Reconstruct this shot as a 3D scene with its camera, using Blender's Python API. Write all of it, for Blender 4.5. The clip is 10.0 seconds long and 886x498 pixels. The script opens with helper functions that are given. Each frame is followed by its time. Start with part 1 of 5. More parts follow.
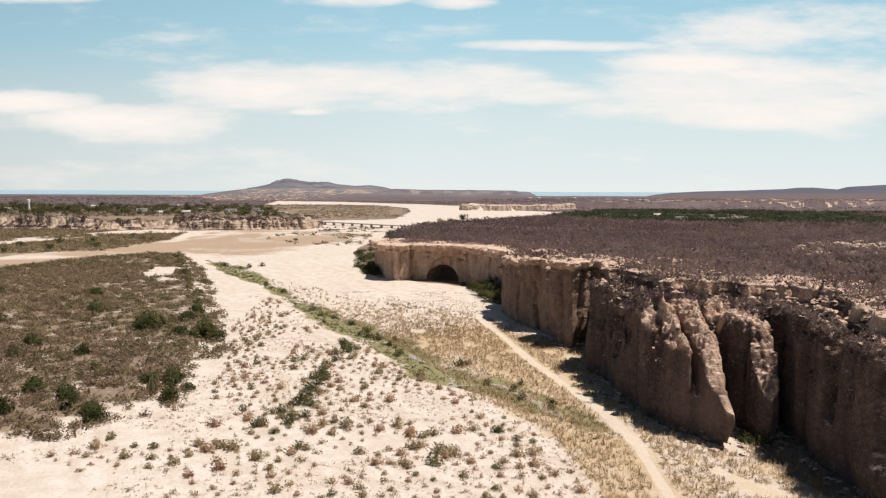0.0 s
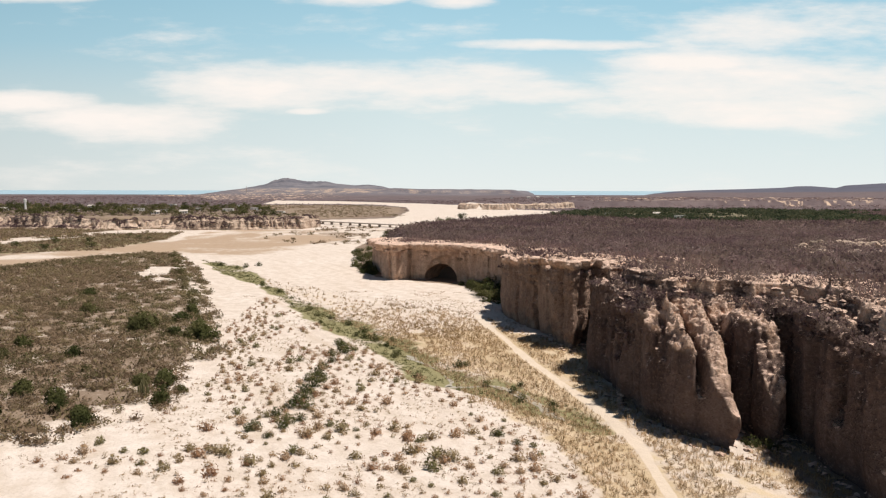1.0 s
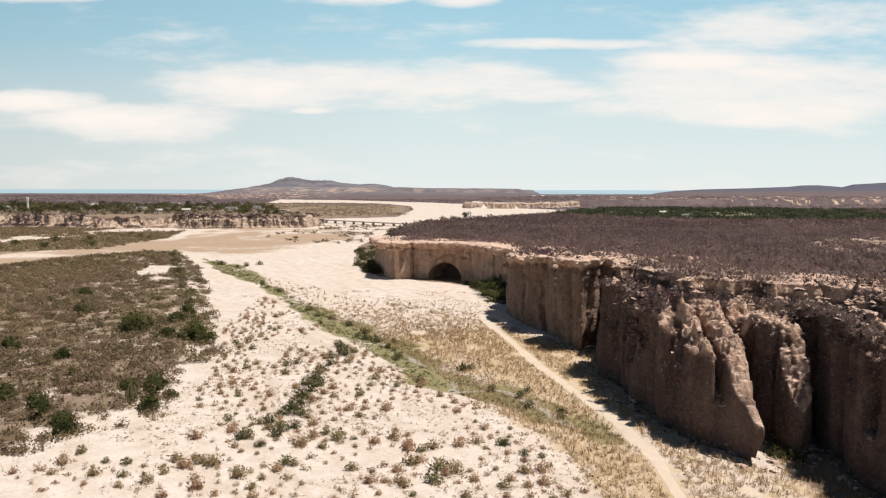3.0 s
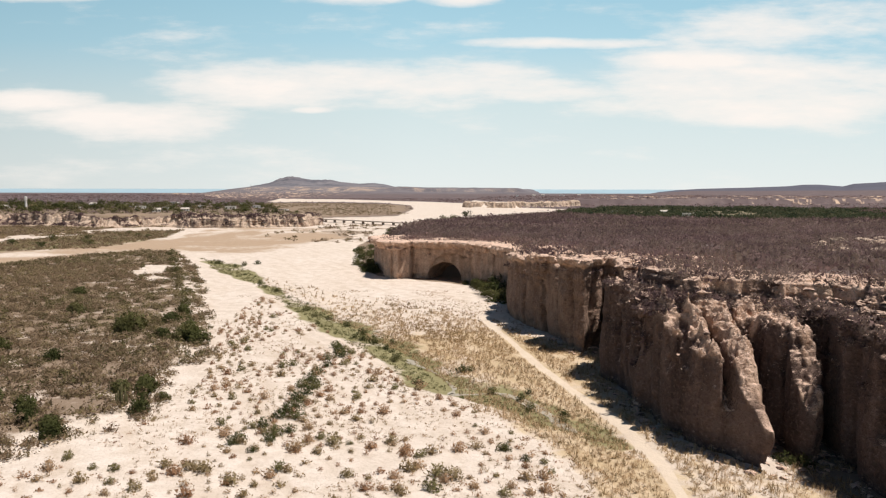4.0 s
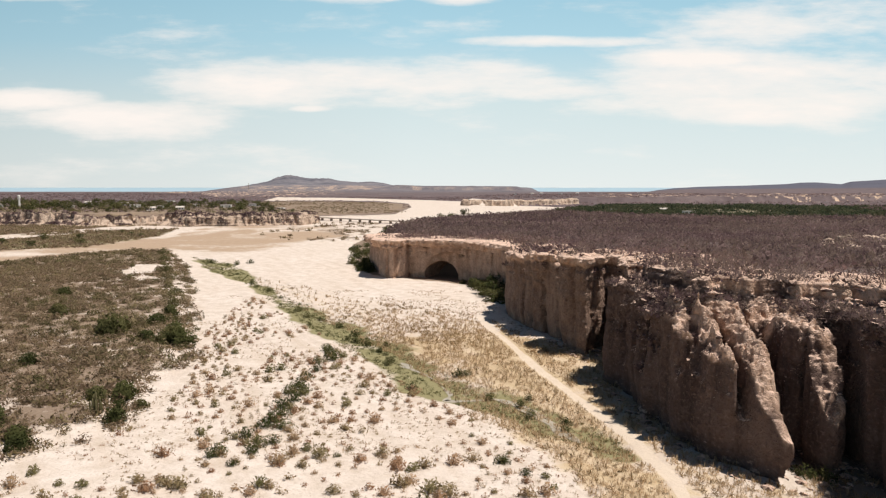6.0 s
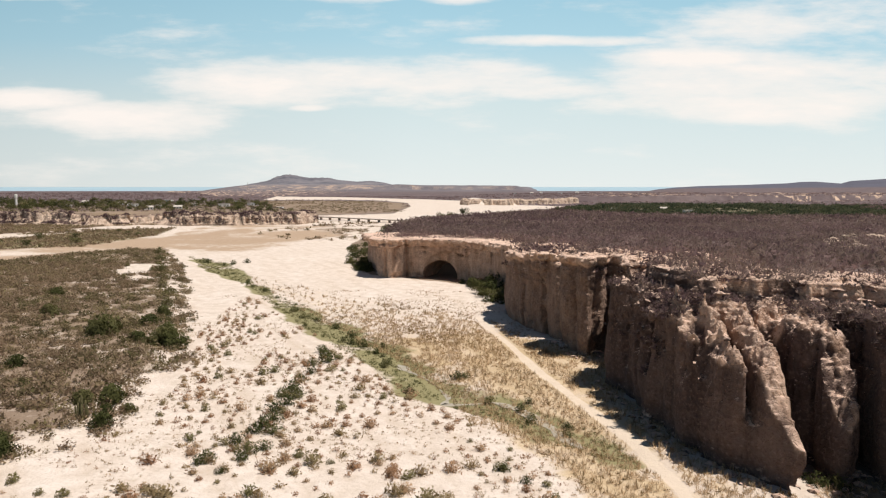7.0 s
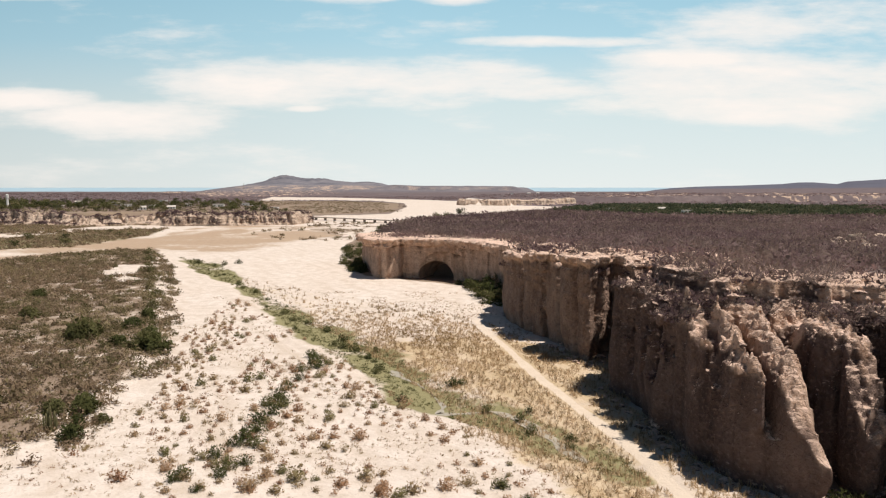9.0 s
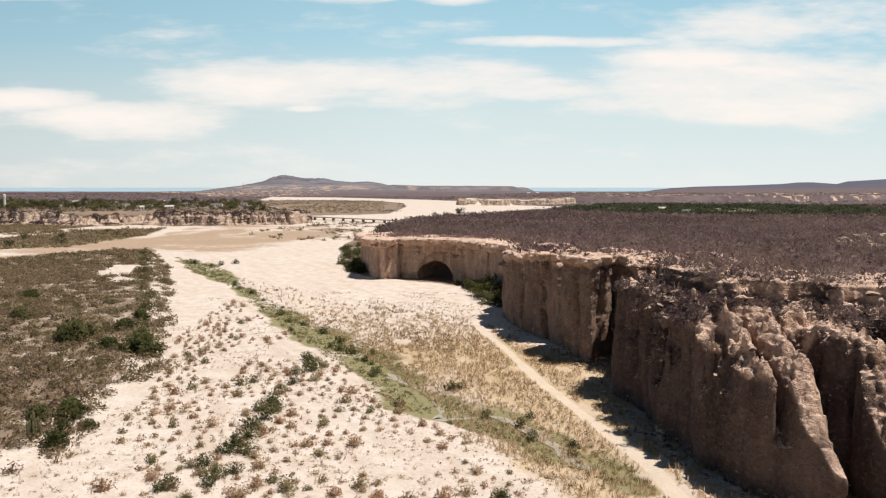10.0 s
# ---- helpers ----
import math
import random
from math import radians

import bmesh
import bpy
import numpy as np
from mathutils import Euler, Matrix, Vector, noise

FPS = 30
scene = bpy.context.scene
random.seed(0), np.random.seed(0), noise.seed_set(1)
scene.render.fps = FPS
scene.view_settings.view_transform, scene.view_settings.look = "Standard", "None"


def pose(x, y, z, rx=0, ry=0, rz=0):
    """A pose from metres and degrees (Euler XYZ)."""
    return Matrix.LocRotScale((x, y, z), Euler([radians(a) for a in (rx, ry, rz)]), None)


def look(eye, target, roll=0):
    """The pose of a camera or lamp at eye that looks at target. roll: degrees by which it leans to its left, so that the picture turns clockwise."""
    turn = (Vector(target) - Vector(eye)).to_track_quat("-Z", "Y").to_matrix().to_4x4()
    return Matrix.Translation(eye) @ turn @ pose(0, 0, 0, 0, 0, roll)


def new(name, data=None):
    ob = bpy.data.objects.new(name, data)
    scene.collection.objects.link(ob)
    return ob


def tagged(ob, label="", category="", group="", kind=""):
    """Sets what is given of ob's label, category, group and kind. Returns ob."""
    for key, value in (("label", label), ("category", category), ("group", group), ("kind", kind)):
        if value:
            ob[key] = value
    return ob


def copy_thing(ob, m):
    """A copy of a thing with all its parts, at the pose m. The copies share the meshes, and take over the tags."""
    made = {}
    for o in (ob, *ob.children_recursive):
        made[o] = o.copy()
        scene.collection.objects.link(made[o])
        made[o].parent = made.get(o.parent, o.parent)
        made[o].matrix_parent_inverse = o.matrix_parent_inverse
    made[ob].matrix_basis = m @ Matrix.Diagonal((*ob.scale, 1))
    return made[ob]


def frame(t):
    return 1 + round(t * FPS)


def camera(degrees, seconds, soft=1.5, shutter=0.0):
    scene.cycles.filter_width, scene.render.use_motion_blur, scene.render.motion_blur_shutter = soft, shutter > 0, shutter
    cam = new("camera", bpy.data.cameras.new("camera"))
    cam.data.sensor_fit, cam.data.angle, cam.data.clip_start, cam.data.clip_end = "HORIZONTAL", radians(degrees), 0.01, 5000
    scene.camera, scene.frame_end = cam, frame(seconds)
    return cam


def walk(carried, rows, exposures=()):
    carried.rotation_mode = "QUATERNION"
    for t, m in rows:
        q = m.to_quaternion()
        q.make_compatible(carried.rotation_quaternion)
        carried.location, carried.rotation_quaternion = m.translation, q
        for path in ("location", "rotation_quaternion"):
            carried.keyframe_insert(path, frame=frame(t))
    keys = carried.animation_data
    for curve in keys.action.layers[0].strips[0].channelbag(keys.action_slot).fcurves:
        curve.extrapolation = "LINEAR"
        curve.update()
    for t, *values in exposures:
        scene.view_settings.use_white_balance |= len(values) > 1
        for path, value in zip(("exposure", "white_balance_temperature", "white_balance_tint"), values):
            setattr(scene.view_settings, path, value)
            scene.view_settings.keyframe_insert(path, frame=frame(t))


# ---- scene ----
cam = camera(64.7, 10.0, soft=1.2)
PATH = [
    (0, (-0.114, -3.692, 30.613), (-0.091, -1.7, 30.436), 0.2),
    (0.5, (-0.085, -2.589, 30.478), (-0.06, -0.597, 30.299), 0.1),
    (1, (-0.002, -1.421, 30.349), (0.025, 0.571, 30.17), 0.1),
    (1.5, (0.068, -0.213, 30.197), (0.095, 1.779, 30.017), 0.1),
    (2, (0.118, 1.013, 30.044), (0.142, 3.004, 29.863), 0.1),
    (2.5, (0.22, 2.294, 29.891), (0.235, 4.286, 29.71), 0.1),
    (4, (0.481, 6.107, 29.443), (0.494, 8.098, 29.26), 0.1),
    (4.5, (0.633, 7.407, 29.348), (0.646, 9.399, 29.164), 0.1),
    (5, (0.728, 8.73, 29.217), (0.744, 10.722, 29.032), 0.0),
    (5.5, (0.854, 10.036, 29.087), (0.871, 12.027, 28.901), 0.0),
    (7, (1.26, 14.183, 28.628), (1.279, 16.174, 28.439), 0.0),
    (7.5, (1.376, 15.535, 28.471), (1.396, 17.526, 28.283), 0.0),
    (8, (1.446, 16.82, 28.308), (1.469, 18.811, 28.12), 0.0),
    (8.5, (1.494, 18.171, 28.144), (1.52, 20.162, 27.957), 0.0),
    (9, (1.571, 19.475, 27.991), (1.599, 21.466, 27.804), 0.0),
    (9.5, (1.688, 20.827, 27.842), (1.716, 22.818, 27.655), 0.0),
    (10, (1.81, 22.118, 27.729), (1.839, 24.109, 27.542), 0.0),
]
walk(cam, [(t, look(eye, target, roll)) for t, eye, target, roll in PATH])

# ---- world, sun, exposure ----
SUN_EL, SUN_AZ = 69.5, 101.0          # degrees; azimuth clockwise from +y
sun_dir = Vector((math.sin(radians(SUN_AZ)) * math.cos(radians(SUN_EL)),
                  math.cos(radians(SUN_AZ)) * math.cos(radians(SUN_EL)), math.sin(radians(SUN_EL))))
sun = new("sun", bpy.data.lights.new("sun", "SUN"))
sun.data.energy, sun.data.angle, sun.data.color = 5.0, radians(0.53), (1.0, 0.945, 0.88)
sun.matrix_world = look(sun_dir * 300, (0, 0, 0))
scene.view_settings.exposure = 0.12


def link_nodes(nt):
    """A short way to add a node and wire its inputs."""
    def add(kind, ins=(), **props):
        n = nt.nodes.new(kind)
        for k, v in props.items():
            setattr(n, k, v)
        for k, v in dict(ins).items():
            if isinstance(v, bpy.types.NodeSocket):
                nt.links.new(v, n.inputs[k])
            else:
                n.inputs[k].default_value = v
        return n

    def calc(op, a, b=0.0, clamp=False):
        return add("ShaderNodeMath", {0: a, 1: b}, operation=op, use_clamp=clamp).outputs[0]

    def ramp(fac, *stops):
        n = add("ShaderNodeValToRGB", {0: fac})
        e = n.color_ramp.elements
        while len(e) < len(stops):
            e.new(0.5)
        for el, (p, c) in zip(e, stops):
            el.position, el.color = p, (c if isinstance(c, tuple) else (c, c, c)) + (1,)
        return n.outputs[0]

    def blend(fac, a, b, how="MIX"):
        n = add("ShaderNodeMix", data_type="RGBA", blend_type=how)
        for k, v in ((0, fac), (6, a), (7, b)):
            if isinstance(v, bpy.types.NodeSocket):
                nt.links.new(v, n.inputs[k])
            else:
                n.inputs[k].default_value = v if not isinstance(v, tuple) else v + (1,)
        return n.outputs[2]

    def noise_at(vec, scale, detail=4.0, rough=0.55):
        return add("ShaderNodeTexNoise", {"Vector": vec, "Scale": scale, "Detail": detail, "Roughness": rough}).outputs[0]
    return add, calc, ramp, blend, noise_at


def make_world():
    w = bpy.data.worlds.new("sky")
    w.use_nodes = True
    scene.world = w
    nt = w.node_tree
    nt.nodes.clear()
    add, calc, ramp, blend, noise_at = link_nodes(nt)
    sky = add("ShaderNodeTexSky", sky_type="NISHITA", sun_disc=False, sun_elevation=radians(SUN_EL),
              sun_rotation=radians(SUN_AZ), altitude=2000.0, air_density=0.7, dust_density=0.3, ozone_density=0.8)
    d = add("ShaderNodeTexCoord").outputs["Generated"]
    x, y, z = add("ShaderNodeSeparateXYZ", {0: d}).outputs
    ya = calc("MAXIMUM", calc("ABSOLUTE", y), 0.05)
    az, el = calc("SUBTRACT", calc("DIVIDE", x, ya), 0.0115), calc("DIVIDE", z, ya)
    # cirrus, drawn out along the horizon
    flat = add("ShaderNodeCombineXYZ", {0: az, 1: calc("MULTIPLY", el, 4.2), 2: 0.0}).outputs[0]
    wisps = noise_at(flat, 4.2, 7.0, 0.62)
    broad = noise_at(flat, 1.7, 3.0, 0.5)
    dens = calc("ADD", calc("MULTIPLY", calc("SUBTRACT", wisps, 0.5), 2.6), calc("MULTIPLY", calc("SUBTRACT", broad, 0.52), 0.8))
    banks = ((-0.10, 0.142, 0.24, 0.030), (-0.22, 0.132, 0.17, 0.026), (0.12, 0.134, 0.10, 0.016), (-0.41, 0.090, 0.13, 0.024), (-0.58, 0.118, 0.09, 0.012),
             (0.40, 0.106, 0.20, 0.020), (0.52, 0.150, 0.26, 0.050), (0.36, 0.172, 0.12, 0.016), (0.17, 0.198, 0.12, 0.007),
             (0.56, 0.215, 0.22, 0.034), (-0.15, 0.262, 0.09, 0.012), (-0.58, 0.262, 0.10, 0.010), (0.02, 0.255, 0.05, 0.008), (-0.19, 0.105, 0.03, 0.005))
    total = None
    for ca, ce, ra, re in banks:
        qa = calc("POWER", calc("ABSOLUTE", calc("DIVIDE", calc("SUBTRACT", az, ca), ra)), 2.0)
        qe = calc("POWER", calc("ABSOLUTE", calc("DIVIDE", calc("SUBTRACT", el, ce), re)), 2.0)
        one = calc("MAXIMUM", calc("SUBTRACT", 1.0, calc("MULTIPLY", calc("ADD", qa, qe), 0.5)), 0.0)
        total = one if total is None else calc("MAXIMUM", total, one)
    dens = calc("ADD", dens, calc("MULTIPLY", total, 0.80))
    mask = ramp(dens, (0.0, 0.0), (0.14, 0.09), (0.55, 0.62), (1.0, 0.94))
    mask = calc("MULTIPLY", mask, ramp(el, (0.0, 0.6), (0.05, 1.0), (0.30, 1.0), (0.40, 0.0)))
    veil = ramp(el, (0.0, 0.97), (0.10, 0.92), (0.30, 0.90), (0.40, 0.0))
    tone = ramp(el, (0.0, (0.745, 0.79, 0.78)), (0.11, (0.65, 0.76, 0.765)), (0.20, (0.43, 0.66, 0.76)), (0.32, (0.305, 0.56, 0.70)))
    clear = add("ShaderNodeBackground", {0: blend(1.0, sky.outputs[0], (0.85, 1.03, 1.0), "MULTIPLY"), 1: 0.07})
    side = ramp(calc("ADD", az, 0.65), (0.0, 0.84), (0.6, 1.0))          # brighter towards the sun
    haze = add("ShaderNodeBackground", {0: blend(1.0, tone, side, "MULTIPLY"), 1: 1.0})
    cloud = add("ShaderNodeBackground", {0: (1.0, 0.92, 0.86, 1), 1: 0.93})
    low = add("ShaderNodeMixShader", {0: veil, 1: clear.outputs[0], 2: haze.outputs[0]})
    mix = add("ShaderNodeMixShader", {0: mask, 1: low.outputs[0], 2: cloud.outputs[0]})
    add("ShaderNodeOutputWorld", {0: mix.outputs[0]})


make_world()

# ---- noise and mesh tools ----
def lattice(ix, iy, iz, seed):
    h = (ix * 374761393 + iy * 668265263 + iz * 1440662683 + seed * 974634541) & 0xFFFFFFFF
    h = ((h ^ (h >> 13)) * 1274126177) & 0xFFFFFFFF
    h = ((h ^ (h >> 16)) * 2246822519) & 0xFFFFFFFF
    return ((h >> 8) & 0xFFFF) / 32767.5 - 1.0


def vnoise(x, y, z=0.0, seed=0):
    x, y, z = np.broadcast_arrays(np.asarray(x, float), np.asarray(y, float), np.asarray(z, float))
    fx, fy, fz = np.floor(x), np.floor(y), np.floor(z)
    ix, iy, iz = fx.astype(np.int64), fy.astype(np.int64), fz.astype(np.int64)
    tx, ty, tz = x - fx, y - fy, z - fz
    tx, ty, tz = (t * t * (3 - 2 * t) for t in (tx, ty, tz))
    out = 0.0
    for a in (0, 1):
        for b in (0, 1):
            for c in (0, 1):
                wgt = (tx if a else 1 - tx) * (ty if b else 1 - ty) * (tz if c else 1 - tz)
                out = out + wgt * lattice(ix + a, iy + b, iz + c, seed)
    return out


def fbm(x, y, z=0.0, octaves=4, seed=0, gain=0.5):
    out, amp, norm = 0.0, 1.0, 0.0
    x, y, z = np.asarray(x, float), np.asarray(y, float), np.asarray(z, float)
    for k in range(octaves):
        out = out + amp * vnoise(x * 2 ** k + 17.3 * k, y * 2 ** k + 5.1 * k, z * 2 ** k, seed + k)
        norm += amp
        amp *= gain
    return out / norm


def step(a, b, v):
    t = np.clip((v - a) / (np.asarray(b) - a), 0, 1)
    return t * t * (3 - 2 * t)


def inside(poly, x, y):
    """Signed distance to a polygon's edge, positive inside."""
    p = np.asarray(poly, float)
    q = np.roll(p, -1, axis=0)
    dist = np.full(x.shape, 1e12)
    odd = np.zeros(x.shape, bool)
    for (ax, ay), (bx, by) in zip(p, q):
        ex, ey = bx - ax, by - ay
        t = np.clip(((x - ax) * ex + (y - ay) * ey) / (ex * ex + ey * ey), 0, 1)
        dist = np.minimum(dist, (x - ax - t * ex) ** 2 + (y - ay - t * ey) ** 2)
        if ay != by:
            odd ^= ((ay > y) != (by > y)) & (x < ex * (y - ay) / (by - ay) + ax)
    return np.where(odd, 1, -1) * np.sqrt(dist)


def raw_mesh(name, verts, faces, smooth=False, normals=None, **attrs):
    me = bpy.data.meshes.new(name)
    verts, faces = np.asarray(verts, np.float32), np.asarray(faces, np.int32)
    n, (m, k) = len(verts), faces.shape
    me.vertices.add(n)
    me.vertices.foreach_set("co", verts.ravel())
    me.loops.add(m * k)
    me.loops.foreach_set("vertex_index", faces.ravel())
    me.polygons.add(m)
    me.polygons.foreach_set("loop_start", np.arange(0, m * k, k, dtype=np.int32))
    me.polygons.foreach_set("use_smooth", np.full(m, smooth))
    me.update(calc_edges=True)
    if normals is not None:
        me.attributes.new("custom_normal", "FLOAT_VECTOR", "POINT").data.foreach_set("vector", np.asarray(normals, np.float32).ravel())
    for key, val in attrs.items():
        val = np.asarray(val, np.float32)
        if val.ndim == 1:
            me.attributes.new(key, "FLOAT", "POINT").data.foreach_set("value", val)
        else:
            val = np.hstack([val, np.ones((n, 1), np.float32)])
            me.attributes.new(key, "FLOAT_COLOR", "POINT").data.foreach_set("color", val.ravel())
    return me


def grid_faces(rows, cols, wrap=False):
    i, j = np.meshgrid(np.arange(rows - 1), np.arange(cols if wrap else cols - 1), indexing="ij")
    k = (j + 1) % cols
    return np.stack([i * cols + j, i * cols + k, (i + 1) * cols + k, (i + 1) * cols + j], -1).reshape(-1, 4)


def part(name, bm, material, parent, label=""):
    me = bpy.data.meshes.new(name)
    bm.to_mesh(me)
    bm.free()
    me.materials.append(material)
    ob = new(name, me)
    ob.parent = parent
    if label:
        ob["label"] = label
    return ob


def box(bm, x0, y0, z0, x1, y1, z1):
    m = Matrix.LocRotScale(((x0 + x1) / 2, (y0 + y1) / 2, (z0 + z1) / 2), None, (x1 - x0, y1 - y0, z1 - z0))
    return bmesh.ops.create_cube(bm, size=1, matrix=m)


# ---- materials ----
def material(name, rough=0.9, spec=0.2):
    m = bpy.data.materials.new(name)
    m.use_nodes = True
    nt = m.node_tree
    nt.nodes.clear()
    tools = link_nodes(nt)
    bsdf = tools[0]("ShaderNodeBsdfPrincipled", {"Roughness": rough, "Specular IOR Level": spec})
    tools[0]("ShaderNodeOutputMaterial", {0: bsdf.outputs[0]})
    return m, nt, tools, bsdf


def ground_material():
    m, nt, (add, calc, ramp, blend, noise_at), bsdf = material("desert_ground", 0.95, 0.1)
    pos = add("ShaderNodeNewGeometry").outputs["Position"]
    one = add("ShaderNodeSeparateColor", {0: add("ShaderNodeAttribute", attribute_name="cover").outputs["Color"]}).outputs
    two = add("ShaderNodeSeparateColor", {0: add("ShaderNodeAttribute", attribute_name="wear").outputs["Color"]}).outputs
    n_big, n_mid = noise_at(pos, 0.035, 5), noise_at(pos, 0.35, 6, 0.6)
    n_fine, n_grit = noise_at(pos, 2.2, 6, 0.65), noise_at(pos, 9.0, 4, 0.6)

    def soft(mask, width=0.5, n=n_mid):
        v = calc("ADD", mask, calc("MULTIPLY", calc("SUBTRACT", n, 0.5), width * 2.2))
        return ramp(v, (0.36, 0.0), (0.64, 1.0))

    sand = blend(n_big, (0.58, 0.48, 0.398), (0.70, 0.61, 0.538))
    sand = blend(ramp(n_mid, (0.35, 0.55), (0.6, 0.0)), sand, (0.46, 0.365, 0.28))
    sand = blend(ramp(n_fine, (0.30, 0.5), (0.48, 0.0)), sand, (0.40, 0.30, 0.22))
    px, py, pz = add("ShaderNodeSeparateXYZ", {0: pos}).outputs
    across = calc("ADD", calc("MULTIPLY", px, 0.87), calc("MULTIPLY", py, 0.5))
    along = calc("SUBTRACT", calc("MULTIPLY", py, 0.87), calc("MULTIPLY", px, 0.5))
    flow = add("ShaderNodeCombineXYZ", {0: calc("MULTIPLY", across, 0.30), 1: calc("MULTIPLY", along, 0.035), 2: 0.0}).outputs[0]
    n_flow = noise_at(flow, 1.0, 6, 0.62)
    sand = blend(ramp(n_flow, (0.50, 0.0), (0.70, 0.42)), sand, (0.43, 0.325, 0.23))
    sand = blend(ramp(n_grit, (0.28, 0.5), (0.40, 0.0)), sand, (0.36, 0.27, 0.19))
    litter = blend(n_fine, (0.14, 0.098, 0.064), (0.36, 0.265, 0.185))
    litter = blend(ramp(n_big, (0.4, 0.0), (0.65, 0.5)), litter, (0.20, 0.145, 0.115))
    green = blend(n_fine, (0.165, 0.15, 0.068), (0.32, 0.275, 0.15))
    gold = blend(n_fine, (0.45, 0.335, 0.22), (0.62, 0.49, 0.36))
    gold = blend(ramp(n_mid, (0.45, 0.0), (0.66, 0.6)), gold, (0.62, 0.49, 0.33))
    gold = blend(ramp(n_flow, (0.42, 0.0), (0.60, 0.6)), gold, (0.40, 0.285, 0.15))
    gold = blend(ramp(n_grit, (0.34, 0.7), (0.46, 0.0)), gold, (0.24, 0.165, 0.085))
    track = blend(n_mid, (0.54, 0.43, 0.33), (0.66, 0.555, 0.45))
    damp = blend(n_mid, (0.30, 0.205, 0.135), (0.46, 0.34, 0.24))
    scar = blend(n_mid, (0.34, 0.23, 0.16), (0.62, 0.46, 0.34))
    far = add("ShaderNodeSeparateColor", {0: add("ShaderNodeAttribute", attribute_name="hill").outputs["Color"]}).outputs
    # distance haze put into the colour of the far hillsides: grey-mauve, bluer on the right
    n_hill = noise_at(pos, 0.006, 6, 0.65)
    hazy_hills = blend(ramp(n_hill, (0.35, 0.0), (0.65, 1.0)), (0.105, 0.100, 0.115), (0.215, 0.195, 0.20))
    hazy_hills = blend(far[1], hazy_hills, blend(n_hill, (0.075, 0.072, 0.092), (0.12, 0.115, 0.14)))
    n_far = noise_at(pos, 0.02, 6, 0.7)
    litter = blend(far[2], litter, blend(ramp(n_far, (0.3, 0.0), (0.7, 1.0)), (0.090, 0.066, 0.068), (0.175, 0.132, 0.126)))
    c = blend(soft(one[2]), sand, gold)
    c = blend(soft(one[0]), c, litter)
    c = blend(far[0], c, hazy_hills)
    c = blend(soft(two[2], 0.7), c, scar)
    c = blend(soft(two[1], 0.4), c, damp)
    c = blend(soft(one[1]), c, green)
    c = blend(calc("MULTIPLY", soft(two[0], 0.6), 0.85), c, track)
    nt.links.new(c, bsdf.inputs["Base Color"])
    h = calc("ADD", calc("MULTIPLY", n_mid, 1.0), calc("MULTIPLY", n_fine, 0.35))
    b = add("ShaderNodeBump", {"Strength": 0.6, "Distance": 0.5, "Height": h})
    nt.links.new(b.outputs[0], bsdf.inputs["Normal"])
    return m


